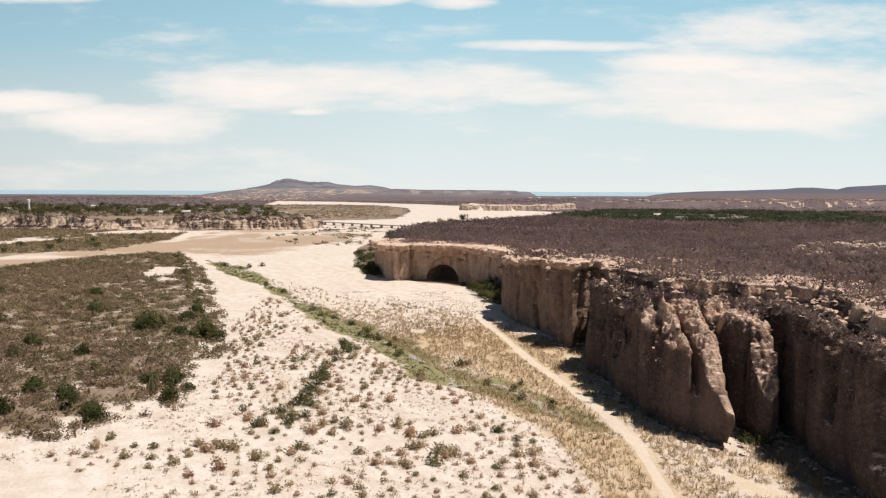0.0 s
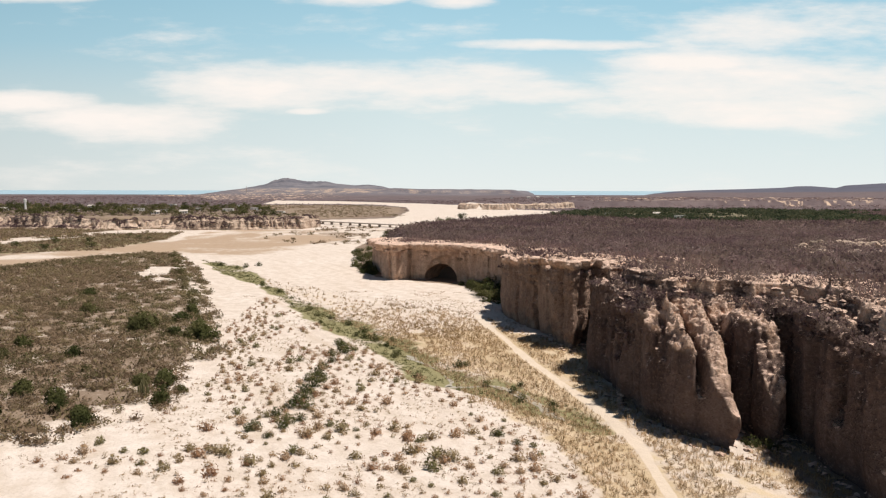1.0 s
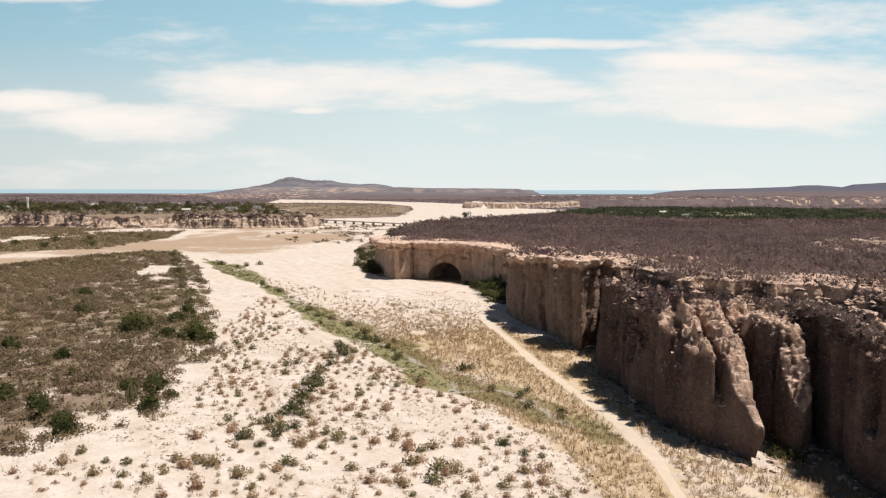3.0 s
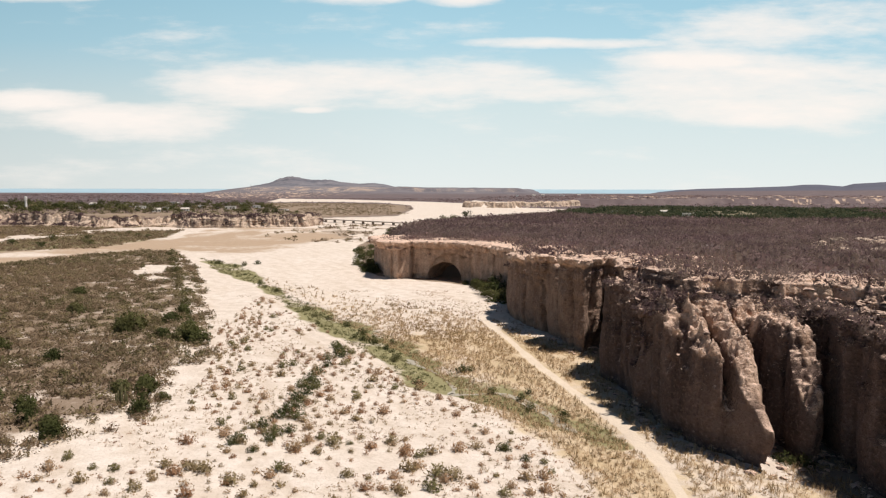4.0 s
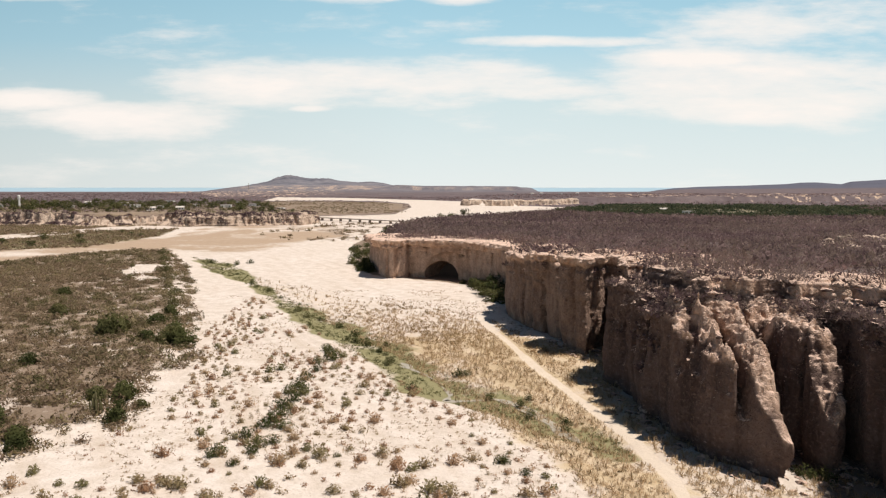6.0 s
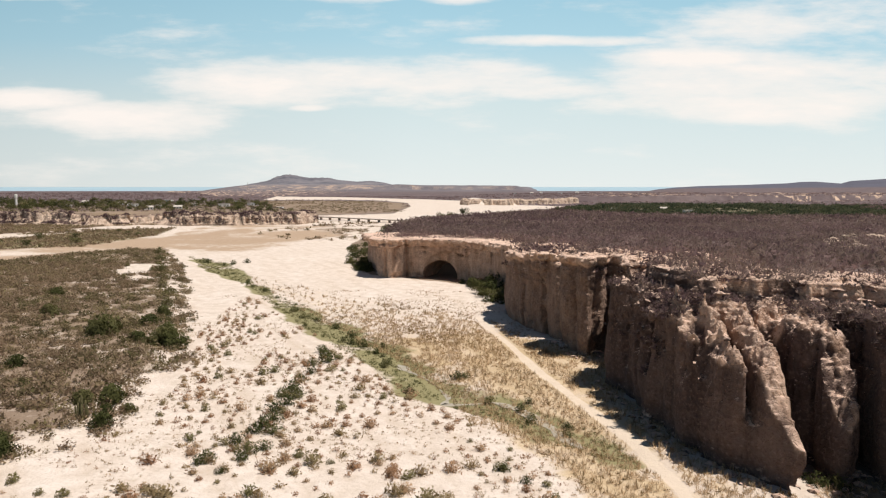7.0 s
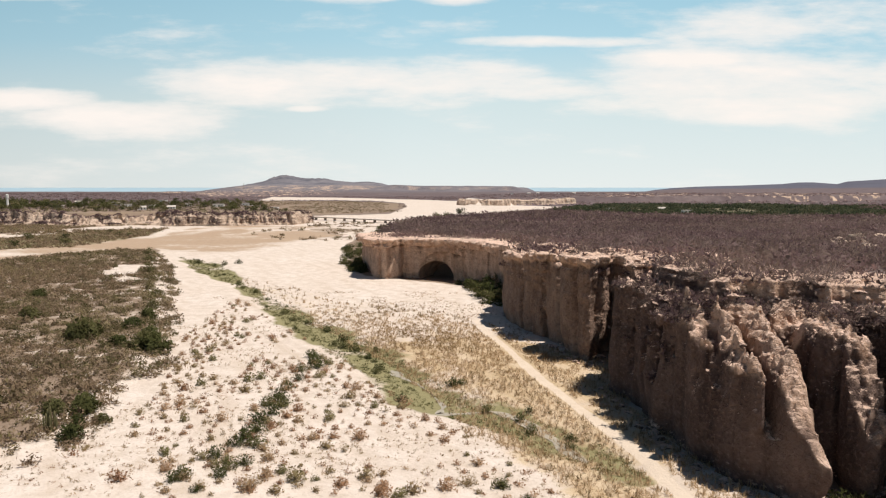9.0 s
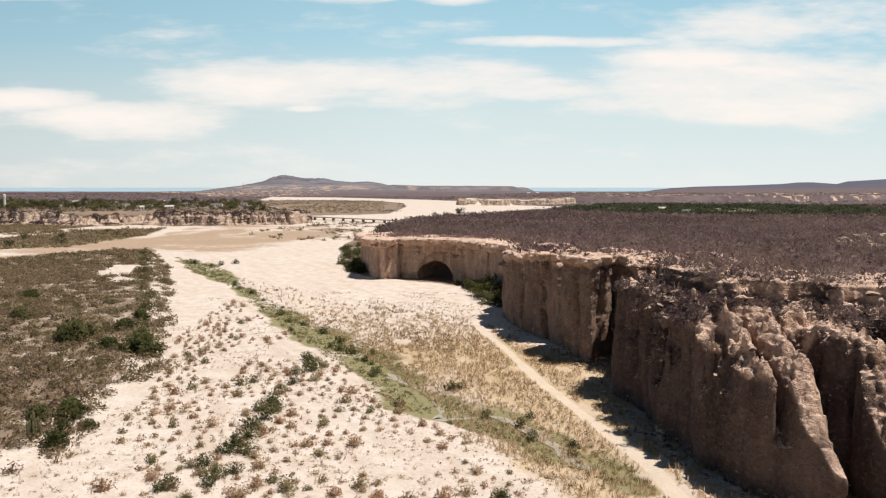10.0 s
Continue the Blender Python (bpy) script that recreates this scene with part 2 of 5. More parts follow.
def cliff_material(name, low, high, rim):
    m, nt, (add, calc, ramp, blend, noise_at), bsdf = material(name, 0.95, 0.1)
    geo = add("ShaderNodeNewGeometry")
    pos = geo.outputs["Position"]
    x, y, z = add("ShaderNodeSeparateXYZ", {0: pos}).outputs
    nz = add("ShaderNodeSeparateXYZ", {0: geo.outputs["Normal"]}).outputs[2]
    streak = add("ShaderNodeCombineXYZ", {0: x, 1: y, 2: calc("MULTIPLY", z, 0.12)}).outputs[0]
    layer = add("ShaderNodeCombineXYZ", {0: calc("MULTIPLY", x, 0.06), 1: calc("MULTIPLY", y, 0.06), 2: z}).outputs[0]
    n_str, n_lay = noise_at(streak, 0.45, 6, 0.62), noise_at(layer, 1.3, 5, 0.65)
    n_big, n_mid, n_fine = noise_at(pos, 0.10, 4), noise_at(pos, 0.55, 5, 0.6), noise_at(pos, 2.6, 6, 0.65)
    c = blend(ramp(n_big, (0.35, 0.0), (0.65, 1.0)), low, high)
    c = blend(ramp(n_str, (0.36, 0.6), (0.56, 0.0)), c, tuple(v * 0.55 for v in low))
    c = blend(ramp(n_mid, (0.52, 0.0), (0.70, 0.55)), c, tuple(min(v * 1.25, 1) for v in high))
    c = blend(ramp(n_lay, (0.55, 0.0), (0.70, 0.3)), c, high)
    c = blend(ramp(n_fine, (0.30, 0.6), (0.46, 0.0)), c, tuple(v * 0.5 for v in low))
    c = blend(ramp(n_fine, (0.54, 0.0), (0.68, 0.6)), c, tuple(min(v * 1.6, 1) for v in high))
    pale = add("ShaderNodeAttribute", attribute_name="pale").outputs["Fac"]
    # colour of the pale caprock, and of the sunlight painted on the spur's ribs
    caprock_sunlit = blend(ramp(n_str, (0.38, 0.0), (0.60, 1.0)), (0.68, 0.43, 0.29), (0.86, 0.60, 0.44))
    caprock_sunlit = blend(ramp(n_fine, (0.32, 0.7), (0.48, 0.0)), caprock_sunlit, (0.28, 0.18, 0.12))
    c = blend(calc("MULTIPLY", pale, ramp(n_mid, (0.30, 0.5), (0.65, 0.95))), c, caprock_sunlit)
    # sunlight put into the colour: faces turned upward go paler, towards rim
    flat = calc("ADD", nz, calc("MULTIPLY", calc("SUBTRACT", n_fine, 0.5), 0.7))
    lit_slope = calc("ADD", nz, calc("MULTIPLY", calc("SUBTRACT", n_mid, 0.5), 0.8))
    c = blend(ramp(lit_slope, (0.40, 0.0), (0.85, 0.75)), c, tuple(0.36 * a + 0.64 * b for a, b in zip(high, rim)))
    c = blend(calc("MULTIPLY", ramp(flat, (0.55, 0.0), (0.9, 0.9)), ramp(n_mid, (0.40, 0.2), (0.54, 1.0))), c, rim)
    nt.links.new(c, bsdf.inputs["Base Color"])
    crack = add("ShaderNodeTexVoronoi", {"Vector": pos, "Scale": 0.9}, feature="DISTANCE_TO_EDGE").outputs[0]
    h = calc("ADD", calc("MULTIPLY", n_fine, 0.75), calc("ADD", calc("MULTIPLY", n_mid, 0.8), calc("MULTIPLY", ramp(crack, (0.0, 0.0), (0.08, 1.0)), 0.12)))
    b = add("ShaderNodeBump", {"Strength": 1.0, "Distance": 0.6, "Height": h})
    nt.links.new(b.outputs[0], bsdf.inputs["Normal"])
    return m


def plant_material(name, *colours):
    """Leaves and twigs: each piece and each plant takes its own tone, and some light passes through."""
    m, nt, (add, calc, ramp, blend, noise_at), bsdf = material(name, 0.85, 0.1)
    geo = add("ShaderNodeNewGeometry")
    tint = add("ShaderNodeAttribute", attribute_name="tint").outputs["Fac"]
    rnd = geo.outputs["Random Per Island"]
    who = add("ShaderNodeObjectInfo").outputs["Random"]
    v = calc("ADD", calc("MULTIPLY", rnd, 0.2), calc("MULTIPLY", calc("FRACT", calc("ADD", tint, who)), 0.8))
    stops = [((i + 0.5) / len(colours), c) for i, c in enumerate(colours)]
    c = ramp(v, *stops)
    nt.links.new(c, bsdf.inputs["Base Color"])
    glow = add("ShaderNodeBsdfTranslucent", {0: c})
    mix = add("ShaderNodeMixShader", {0: 0.4, 1: bsdf.outputs[0], 2: glow.outputs[0]})
    for n in nt.nodes:
        if n.bl_idname == "ShaderNodeOutputMaterial":
            nt.links.new(mix.outputs[0], n.inputs[0])
    return m


def plain_material(name, a, b, scale=1.0, rough=0.8, metal=0.0, bump=0.2):
    m, nt, (add, calc, ramp, blend, noise_at), bsdf = material(name, rough, 0.3)
    pos = add("ShaderNodeNewGeometry").outputs["Position"]
    n = noise_at(pos, scale, 6, 0.65)
    nt.links.new(blend(ramp(n, (0.3, 0.0), (0.7, 1.0)), a, b), bsdf.inputs["Base Color"])
    bsdf.inputs["Metallic"].default_value = metal
    nt.links.new(add("ShaderNodeBump", {"Strength": bump, "Distance": 0.1, "Height": n}).outputs[0], bsdf.inputs["Normal"])
    return m


MAT_GROUND = ground_material()
# low and high are darkened for the walls' shade, rim brightened for sunlit tops
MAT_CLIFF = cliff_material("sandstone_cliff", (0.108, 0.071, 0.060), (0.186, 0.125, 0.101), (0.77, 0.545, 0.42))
MAT_BLUFF = cliff_material("pale_bluff", (0.35, 0.24, 0.175), (0.68, 0.52, 0.40), (0.50, 0.37, 0.28))
MAT_SCRUB = plant_material("bare_scrub", (0.086, 0.054, 0.055), (0.136, 0.088, 0.086), (0.205, 0.136, 0.127), (0.154, 0.112, 0.088), (0.108, 0.070, 0.068))
MAT_THORN = plant_material("grey_thorn", (0.13, 0.092, 0.084), (0.19, 0.142, 0.128), (0.26, 0.195, 0.168))
MAT_PLAIN = plant_material("plain_thorn", (0.13, 0.088, 0.088), (0.19, 0.132, 0.128), (0.26, 0.185, 0.172))
MAT_BANK = plant_material("bank_scrub", (0.105, 0.094, 0.04), (0.18, 0.13, 0.078), (0.26, 0.180, 0.12), (0.19, 0.155, 0.072), (0.31, 0.225, 0.155))
MAT_GREEN = plant_material("green_leaves", (0.050, 0.056, 0.019), (0.085, 0.086, 0.031), (0.125, 0.115, 0.048))
MAT_WOODS = plant_material("woodland_leaves", (0.020, 0.028, 0.016), (0.036, 0.046, 0.024), (0.058, 0.066, 0.035), (0.09, 0.085, 0.05))
MAT_OLIVE = plant_material("olive_leaves", (0.075, 0.072, 0.028), (0.125, 0.108, 0.046), (0.18, 0.145, 0.075))
MAT_DRY = plant_material("dry_twigs", (0.28, 0.155, 0.088), (0.36, 0.215, 0.125), (0.42, 0.285, 0.175), (0.31, 0.22, 0.12), (0.25, 0.185, 0.092))
MAT_BRUSH = plant_material("grey_olive_leaves", (0.17, 0.15, 0.065), (0.24, 0.195, 0.095), (0.31, 0.235, 0.13))
MAT_STRAW = plant_material("straw", (0.19, 0.13, 0.06), (0.29, 0.19, 0.095), (0.41, 0.28, 0.155), (0.54, 0.40, 0.26))
MAT_SEDGE = plant_material("sedge_blades", (0.11, 0.108, 0.044), (0.175, 0.16, 0.072), (0.25, 0.215, 0.11))
MAT_BARK = plain_material("bark", (0.09, 0.065, 0.045), (0.18, 0.135, 0.10), 3.0)
MAT_WALL = plain_material("limewash", (0.62, 0.58, 0.52), (0.80, 0.77, 0.72), 0.6)
MAT_ROOF = plain_material("roof_sheet", (0.40, 0.34, 0.29), (0.62, 0.55, 0.48), 0.8)
MAT_DARK = plain_material("dark_opening", (0.02, 0.02, 0.02), (0.05, 0.045, 0.04), 1.0)
MAT_CONCRETE = plain_material("concrete", (0.32, 0.26, 0.21), (0.46, 0.385, 0.32), 1.2)
MAT_CACTUS = plain_material("cactus_skin", (0.09, 0.085, 0.035), (0.19, 0.16, 0.075), 2.0)
MAT_WATER = plain_material("stream_water", (0.27, 0.235, 0.18), (0.42, 0.36, 0.28), 0.7, 0.45, 0.0, 0.05)
MAT_SEA = plain_material("sea_water", (0.29, 0.40, 0.45), (0.34, 0.45, 0.50), 0.002, 0.5, 0.0, 0.0)

# ---- the plan ----
# foot of the cliffs, from behind the camera round to the cave and back
CLIFF = [(58, -70), (50, -20), (46, 25), (43.6, 48), (42.4, 63), (42.8, 72), (43.8, 79), (44.8, 85), (43.8, 87.5), (42.6, 86.0), (42.0, 82.0), (41.5, 79.0), (40.6, 77.4),
         (39.4, 77.8), (38.8, 80.5), (38.5, 85.0), (38.2, 88.6), (37.4, 89.6), (36.6, 87.0), (36.1, 83.0), (35.9, 79.2), (35.6, 76.7), (35.0, 75.3), (34.0, 76.0), (32.5, 78.2), (30.8, 82.0), (28.9, 87.0),
         (27.4, 93.0)]
CLIFF = CLIFF + [(27.0, 98.0), (27.7, 102.5), (26.6, 107.0), (25.8, 113.0), (27.6, 116.8), (30.6, 120.5),
         (32.0, 125.0), (33.4, 131.0), (31.6, 134.0), (29.4, 132.6), (27.6, 128.8), (26.2, 127.6), (25.0, 129.4), (24.0, 133.2), (22.9, 136.8), (25.4, 140.2), (22.6, 140.0), (21.2, 143.5), (18.8, 152.0), (16.5, 163.0), (17.2, 172.0), (20.5, 184.0),
         (20.0, 196.0), (17.0, 206.0), (14.0, 213.5), (8.5, 219.5), (2.5, 222.5), (-1.5, 224.4), (-4.0, 225.8), (-6.2, 227.0), (-12.0, 223.8), (-14.5, 224.4), (-17.2, 229.0), (-18.6, 238.0), (-20.5, 250.0)]
MESA = CLIFF + [(-27, 275), (-34, 320), (-30, 400), (-14, 470), (16, 530), (60, 610), (125, 735), (210, 860), (700, 980), (4200, 1300), (4200, -70)]
BLUFF_L = [(-86, 536), (-89, 508), (-93, 497), (-113, 490), (-130, 484), (-151, 487), (-172, 481), (-192, 490), (-217, 476), (-240, 478), (-268, 490), (-308, 493), (-364, 484), (-441, 489)]
PLATEAU_L = BLUFF_L + [(-4200, 498), (-4200, 2400), (-580, 1750), (-345, 1150), (-185, 780)]
BLUFF_R = [(205, 1040), (202, 996), (170, 960), (140, 930), (95, 896), (70, 898), (41, 908), (32, 930), (40, 990)]
PLATEAU_R = BLUFF_R + [(70, 1250), (200, 1500), (900, 1900), (900, 1150)]
SANDS = [(-60, -80), (60, -80), (46, 40), (30, 110), (28, 129), (16, 165), (20, 200), (-18, 231), (-28, 256), (-38, 345), (-30, 430),
         (-8, 500), (30, 570), (125, 735), (170, 850), (68, 935), (45, 1010), (45, 1140), (-108, 1320), (-225, 1430), (-325, 1450), (-285, 1172),
         (-164, 1180), (-96, 1160), (-38, 1000), (-30, 863), (-38, 663), (-110, 620), (-90, 524), (-137, 486), (-174, 482), (-165, 450), (-151, 395),
         (-187, 298), (-270, 226), (-250, 196), (-173, 275), (-123, 335), (-108, 299), (-79, 233), (-65, 195), (-49, 153), (-43, 135),
         (-39, 119), (-41, 113), (-37.6, 100), (-37.5, 93), (-42, 85), (-47, 77), (-52, 74), (-120, 60), (-120, -80)]
BANK = [(-37.5, 93), (-37.6, 100), (-41, 113), (-39, 119), (-43, 135), (-49, 153), (-65, 195), (-79, 233), (-108, 299), (-128, 312), (-151, 276), (-160, 245),
        (-240, 180), (-190, 60), (-120, 62), (-52, 75.5), (-47, 77), (-42, 85)]
GREENS = [(-96, 288), (-75, 267), (-40.5, 195), (-24, 168), (-8.3, 141), (-0.5, 123.5), (5.6, 110.5), (12.9, 103.8), (17.6, 97.6), (22.0, 92.0), (23, 83.2), (18.4, 86.3),
          (13.6, 91), (8.6, 97.4), (2.2, 102), (-2.6, 107), (-7.2, 116.4), (-13.4, 129.5), (-26, 153), (-53, 212), (-78, 249)]
GOLDS = [(-61, 233), (-24, 195), (1.4, 174), (12, 160), (16, 143), (31, 127), (32, 113), (32, 98), (33, 78), (36, 76), (42, 84), (44, 60), (48, -60), (20, -60), (17, 62),
         (14.7, 80), (5.8, 97), (-1, 117), (-23, 160)]
TRACK = [(9.7, 168), (12.0, 150), (14.2, 138), (16.5, 121.4), (20.3, 103), (23.4, 90.5), (24.4, 77.7), (23.5, 62.8), (20, 30), (16, -40)]
ISLES = [[(-105, 445), (-87, 507), (-62, 508), (-48, 447), (-51, 362), (-76, 370)], [(-270, 1110), (-154, 1115), (-92, 1090), (-45, 975), (-38, 843), (-46, 700), (-104, 650), (-190, 760), (-240, 900)]]
STRIP = [(-260, 250), (-195, 309), (-157, 330), (-151, 395), (-164, 459), (-204, 441), (-222, 355), (-300, 380)]
WHITE = [(-300, 390), (-222, 360), (-204, 445), (-164, 462), (-180, 500), (-217, 470), (-245, 394), (-320, 440)]
DAMP = [(-150, 400), (-148, 480), (-118, 490), (-105, 430), (-118, 380), (-140, 350)]
VALE = [(-260, 200), (-150, 268), (-118, 325), (-90, 300), (-60, 330), (-45, 420), (-40, 520), (-150, 510), (-150, 400), (-200, 300), (-290, 230)]
BROWN = [(-335, 505), (-320, 440), (-247, 396), (-217, 470), (-182, 498), (-225, 492), (-280, 505)]
DUNES = [(-98, 400), (-45, 345), (-28, 420), (-12, 495), (-40, 540), (-90, 540), (-100, 480)]
BARE = [(-106, 254), (-92, 250), (-80, 210), (-88, 215)]
WOODS = [(118, 640), (150, 530), (190, 470), (285, 445), (335, 465), (437, 733), (520, 820), (398, 930), (217, 952), (150, 800)]
SCARS = [[(88, 166), (104, 200), (122, 232), (190, 240), (200, 175), (120, 160)], [(250, 1100), (900, 1040), (1500, 1250), (1500, 1750), (300, 1550)],
         [(-640, 1480), (-300, 1420), (-255, 1900), (-330, 2500), (-850, 2500)]]


def mesa_level(x, y):
    h = np.interp(y, (-100, 60, 110, 135, 165, 228, 300, 450, 700, 900), (17.6, 17.3, 17.0, 16.0, 13.2, 11.4, 9.6, 6.2, 2.4, 0.4))
    return h + np.clip((x - 60) / 200, 0, 1) * 1.2 * step(900, 300, y)


def mesa_top(x, y):
    return mesa_level(x, y) + 0.5 * fbm(x / 40, y / 40, 0, 4, 21)


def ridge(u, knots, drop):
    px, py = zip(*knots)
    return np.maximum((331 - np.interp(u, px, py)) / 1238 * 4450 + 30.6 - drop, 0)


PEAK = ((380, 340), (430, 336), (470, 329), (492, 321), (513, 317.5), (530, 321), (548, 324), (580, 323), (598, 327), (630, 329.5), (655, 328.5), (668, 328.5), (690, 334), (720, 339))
HILLS = ((1120, 340), (1180, 339), (1250, 336.5), (1320, 334.5), (1388, 332), (1412, 329.5), (1440, 329), (1470, 331), (1484, 332), (1502, 327), (1535, 324.5), (1568, 321.5), (1640, 317), (1800, 322), (2600, 330))


def terrain(x, y):
    """Height of the ground sheet."""
    z = 0.55 * fbm(x / 55, y / 55, 0, 3, 3) + 0.10 * fbm(x / 6, y / 6, 0, 3, 9) * step(170, 110, y)
    dm = inside(MESA, x, y)
    tail = np.interp(y, (248, 280), (0.0, 1.0))          # past the cave the mesa ends in a slope
    t = np.clip((dm - 12 + 11 * tail) / (6 + 11 * tail), 0, 1)
    z = z * step(0, -12, dm) + t * t * (3 - 2 * t) * mesa_top(x, y) - 0.4 * step(-1, 3, dm) * step(16, 11, dm) * (1 - tail)
    dl = inside(PLATEAU_L, x, y)
    z = z + step(10, 19, dl) * (7.5 + 0.8 * fbm(x / 90, y / 90, 0, 3, 5)) * step(3600, 1400, y)
    dr = inside(PLATEAU_R, x, y)
    z = z + step(3, 9, dr) * 7.4 * step(1900, 1300, y)
    z = z + 0.9 * step(-1.5, 6, inside(BANK, x, y))
    z = z - 0.55 * step(-2.5, 2.5, inside(GREENS, x, y)) - 0.35 * step(-2, 4, inside(GOLDS, x, y))
    sc = inside(SCARS[0], x, y)
    z = z + step(-2, 8, sc) * 3.6 * np.abs(fbm(x / 14, y / 14, 0, 3, 33)) - step(-2, 12, sc) * 0.6
    bad = np.maximum(step(-60, 40, inside(SCARS[1], x, y)), step(-80, 60, inside(SCARS[2], x, y)))
    z = z + bad * 3.5 * np.abs(fbm(x / 30, y / 60, 0, 3, 34))
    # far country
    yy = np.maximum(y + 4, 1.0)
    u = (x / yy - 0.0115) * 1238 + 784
    front = (y > 1500)
    far = fbm(x / 420, y / 420, 0, 5, 41)
    gully = 1 - np.abs(fbm(x / 130, y / 260, 0, 4, 43))
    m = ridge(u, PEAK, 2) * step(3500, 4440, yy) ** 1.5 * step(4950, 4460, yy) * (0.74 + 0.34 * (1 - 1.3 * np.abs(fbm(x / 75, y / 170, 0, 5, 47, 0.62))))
    m = m + ridge(u, HILLS, 3) * step(3400, 4440, yy) * step(5050, 4500, yy)
    foot = step(330, 480, u) * step(760, 640, u) * step(2300, 3100, yy) * step(4300, 3600, yy) * 17 * (0.55 + 0.5 * gully)
    table = step(660, 720, u) * step(940, 905, u) * step(2750, 2860, yy) * step(3700, 3300, yy) * 15 * (0.75 + 0.28 * gully)
    coast = np.maximum(step(430, 340, u), step(925, 960, u) * step(1240, 1090, u))
    z = z - np.where(front, 17 * coast * step(2300, 3500, yy), 0)
    z = z + np.where(front, m + foot + table + np.clip(far, 0, 1) * 3.0 * step(1500, 2500, yy), 0)
    return z


def to_line(pts, x, y):
    d = np.full(x.shape, 1e12)
    for (ax, ay), (bx, by) in zip(pts[:-1], pts[1:]):
        ex, ey = bx - ax, by - ay
        t = np.clip(((x - ax) * ex + (y - ay) * ey) / (ex * ex + ey * ey), 0, 1)
        d = np.minimum(d, (x - ax - t * ex) ** 2 + (y - ay - t * ey) ** 2)
    return np.sqrt(d)


def covers(x, y):
    """Scrub, green, gold; track, damp, bare rock: 0 to 1 each."""
    jig = 3.0 * fbm(x / 9, y / 9, 0, 3, 71)
    wide = 1 + np.maximum(y - 150, 0) / 120

    def m(poly, w=2.0, j=1.0):
        return step(-w, w, inside(poly, x, y) + jig * j)
    scrub = 1 - m(SANDS, 2.0, 0.8)
    dune = step(-6, 6, inside(DUNES, x, y)) * step(0.0, 0.2, fbm(x / 7, y / 16, 0, 4, 80)) * 0.62
    scrub = np.maximum(scrub, dune)
    for isle in ISLES:
        scrub = np.maximum(scrub, m(isle, 6, 2.5) * (0.46 + 0.5 * fbm(x / 16, y / 30, 0, 3, 82)))
    thick = 0.68 + 0.42 * fbm(x / 3.0, y / 3.0, 0, 4, 81)
    scrub = np.maximum(scrub, thick * step(-1.0, 7.0, inside(BANK, x, y) + 1.2 * jig))
    scrub = np.where(inside(BANK, x, y) > -2, np.minimum(scrub, thick * step(-1.0, 7.0, inside(BANK, x, y) + 1.2 * jig)), scrub)
    scrub = scrub * (1 - m(WHITE, 6, 2.0) * 0.9) * (1 - step(-2, 2, inside(BARE, x, y) + 7 * fbm(x / 8, y / 8, 0, 3, 72) - 1))
    green = np.maximum(m(GREENS, 2.2, 1.1) * np.clip(0.85 + 0.7 * fbm(x / 7, y / 9, 0, 3, 74), 0, 1), 0.55 * m(STRIP, 8, 2))
    green = np.maximum(green, 0.5 * m(WOODS, 15, 3))
    gold = m(GOLDS, 3.0, 1.0) * (0.62 + 0.55 * fbm(x / 16, y / 34, 0, 4, 77)) * np.interp(y, (120, 185), (1.0, 0.45))
    track = step(1.0, 0.4, to_line(TRACK, x, y) + 0.25 * jig * 0.5) * step(172, 150, y)
    damp = np.maximum((0.62 + 0.7 * fbm(x / 22, y / 60, 0, 4, 78)) * m(DAMP, 14, 4), 0.52 * m(VALE, 14, 3) + 0.7 * fbm(x / 45, y / 20, 0, 5, 79) * m(VALE, 14, 3))
    u = (x / np.maximum(y + 4, 1) - 0.0115) * 1238 + 784
    scar = 0.9 * m(SCARS[0], 6, 3) * step(0.02, 0.14, fbm(x / 9, y / 9, 0, 3, 55)) + 0.62 * np.maximum(m(SCARS[1], 60, 10), m(SCARS[2], 80, 10)) * 1.25 * step(0.10, 0.24, fbm(x / 6, y / 26, 0, 3, 56))
    streak = 0.45 + 0.45 * step(-0.15, 0.3, fbm(x / 22, y / 60, 0, 4, 57))
    scar = scar + 0.60 * streak * step(330, 470, u) * step(760, 640, u) * step(2300, 2700, y) * step(4000, 3500, y)
    scar = scar + 0.42 * streak * step(690, 730, u) * step(930, 905, u) * step(2700, 2760, y) * step(2950, 2840, y)
    scar = np.clip(scar + 0.35 * m(WHITE, 6, 2.0), 0, 1)
    # where the far slopes take the painted haze, and where its bluer tone
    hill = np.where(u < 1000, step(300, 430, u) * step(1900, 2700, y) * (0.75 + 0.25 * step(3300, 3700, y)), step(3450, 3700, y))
    deep_haze = step(1000, 1200, u)
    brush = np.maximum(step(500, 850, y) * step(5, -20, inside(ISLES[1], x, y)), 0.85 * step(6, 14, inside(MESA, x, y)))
    return np.stack([scrub, green, gold], -1), np.stack([track, damp, scar], -1), np.stack([hill, deep_haze, brush], -1)


def build_ground():
    ang = np.concatenate([np.linspace(-41, 41, 700), np.linspace(42, 318, 90)[1:-1]])
    rad = np.concatenate([np.linspace(0.01, 44, 12), 50 * np.exp(np.linspace(0, math.log(4970 / 50), 450))])
    r, a = np.meshgrid(rad, np.radians(ang), indexing="ij")
    x, y = r * np.sin(a), r * np.cos(a) - 4
    x, y = x.ravel(), y.ravel()
    z = terrain(x, y)
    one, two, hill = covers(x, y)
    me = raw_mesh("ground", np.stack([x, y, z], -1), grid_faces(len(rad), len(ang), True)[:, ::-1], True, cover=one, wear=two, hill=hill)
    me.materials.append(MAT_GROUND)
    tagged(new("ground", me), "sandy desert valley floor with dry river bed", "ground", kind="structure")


build_ground()


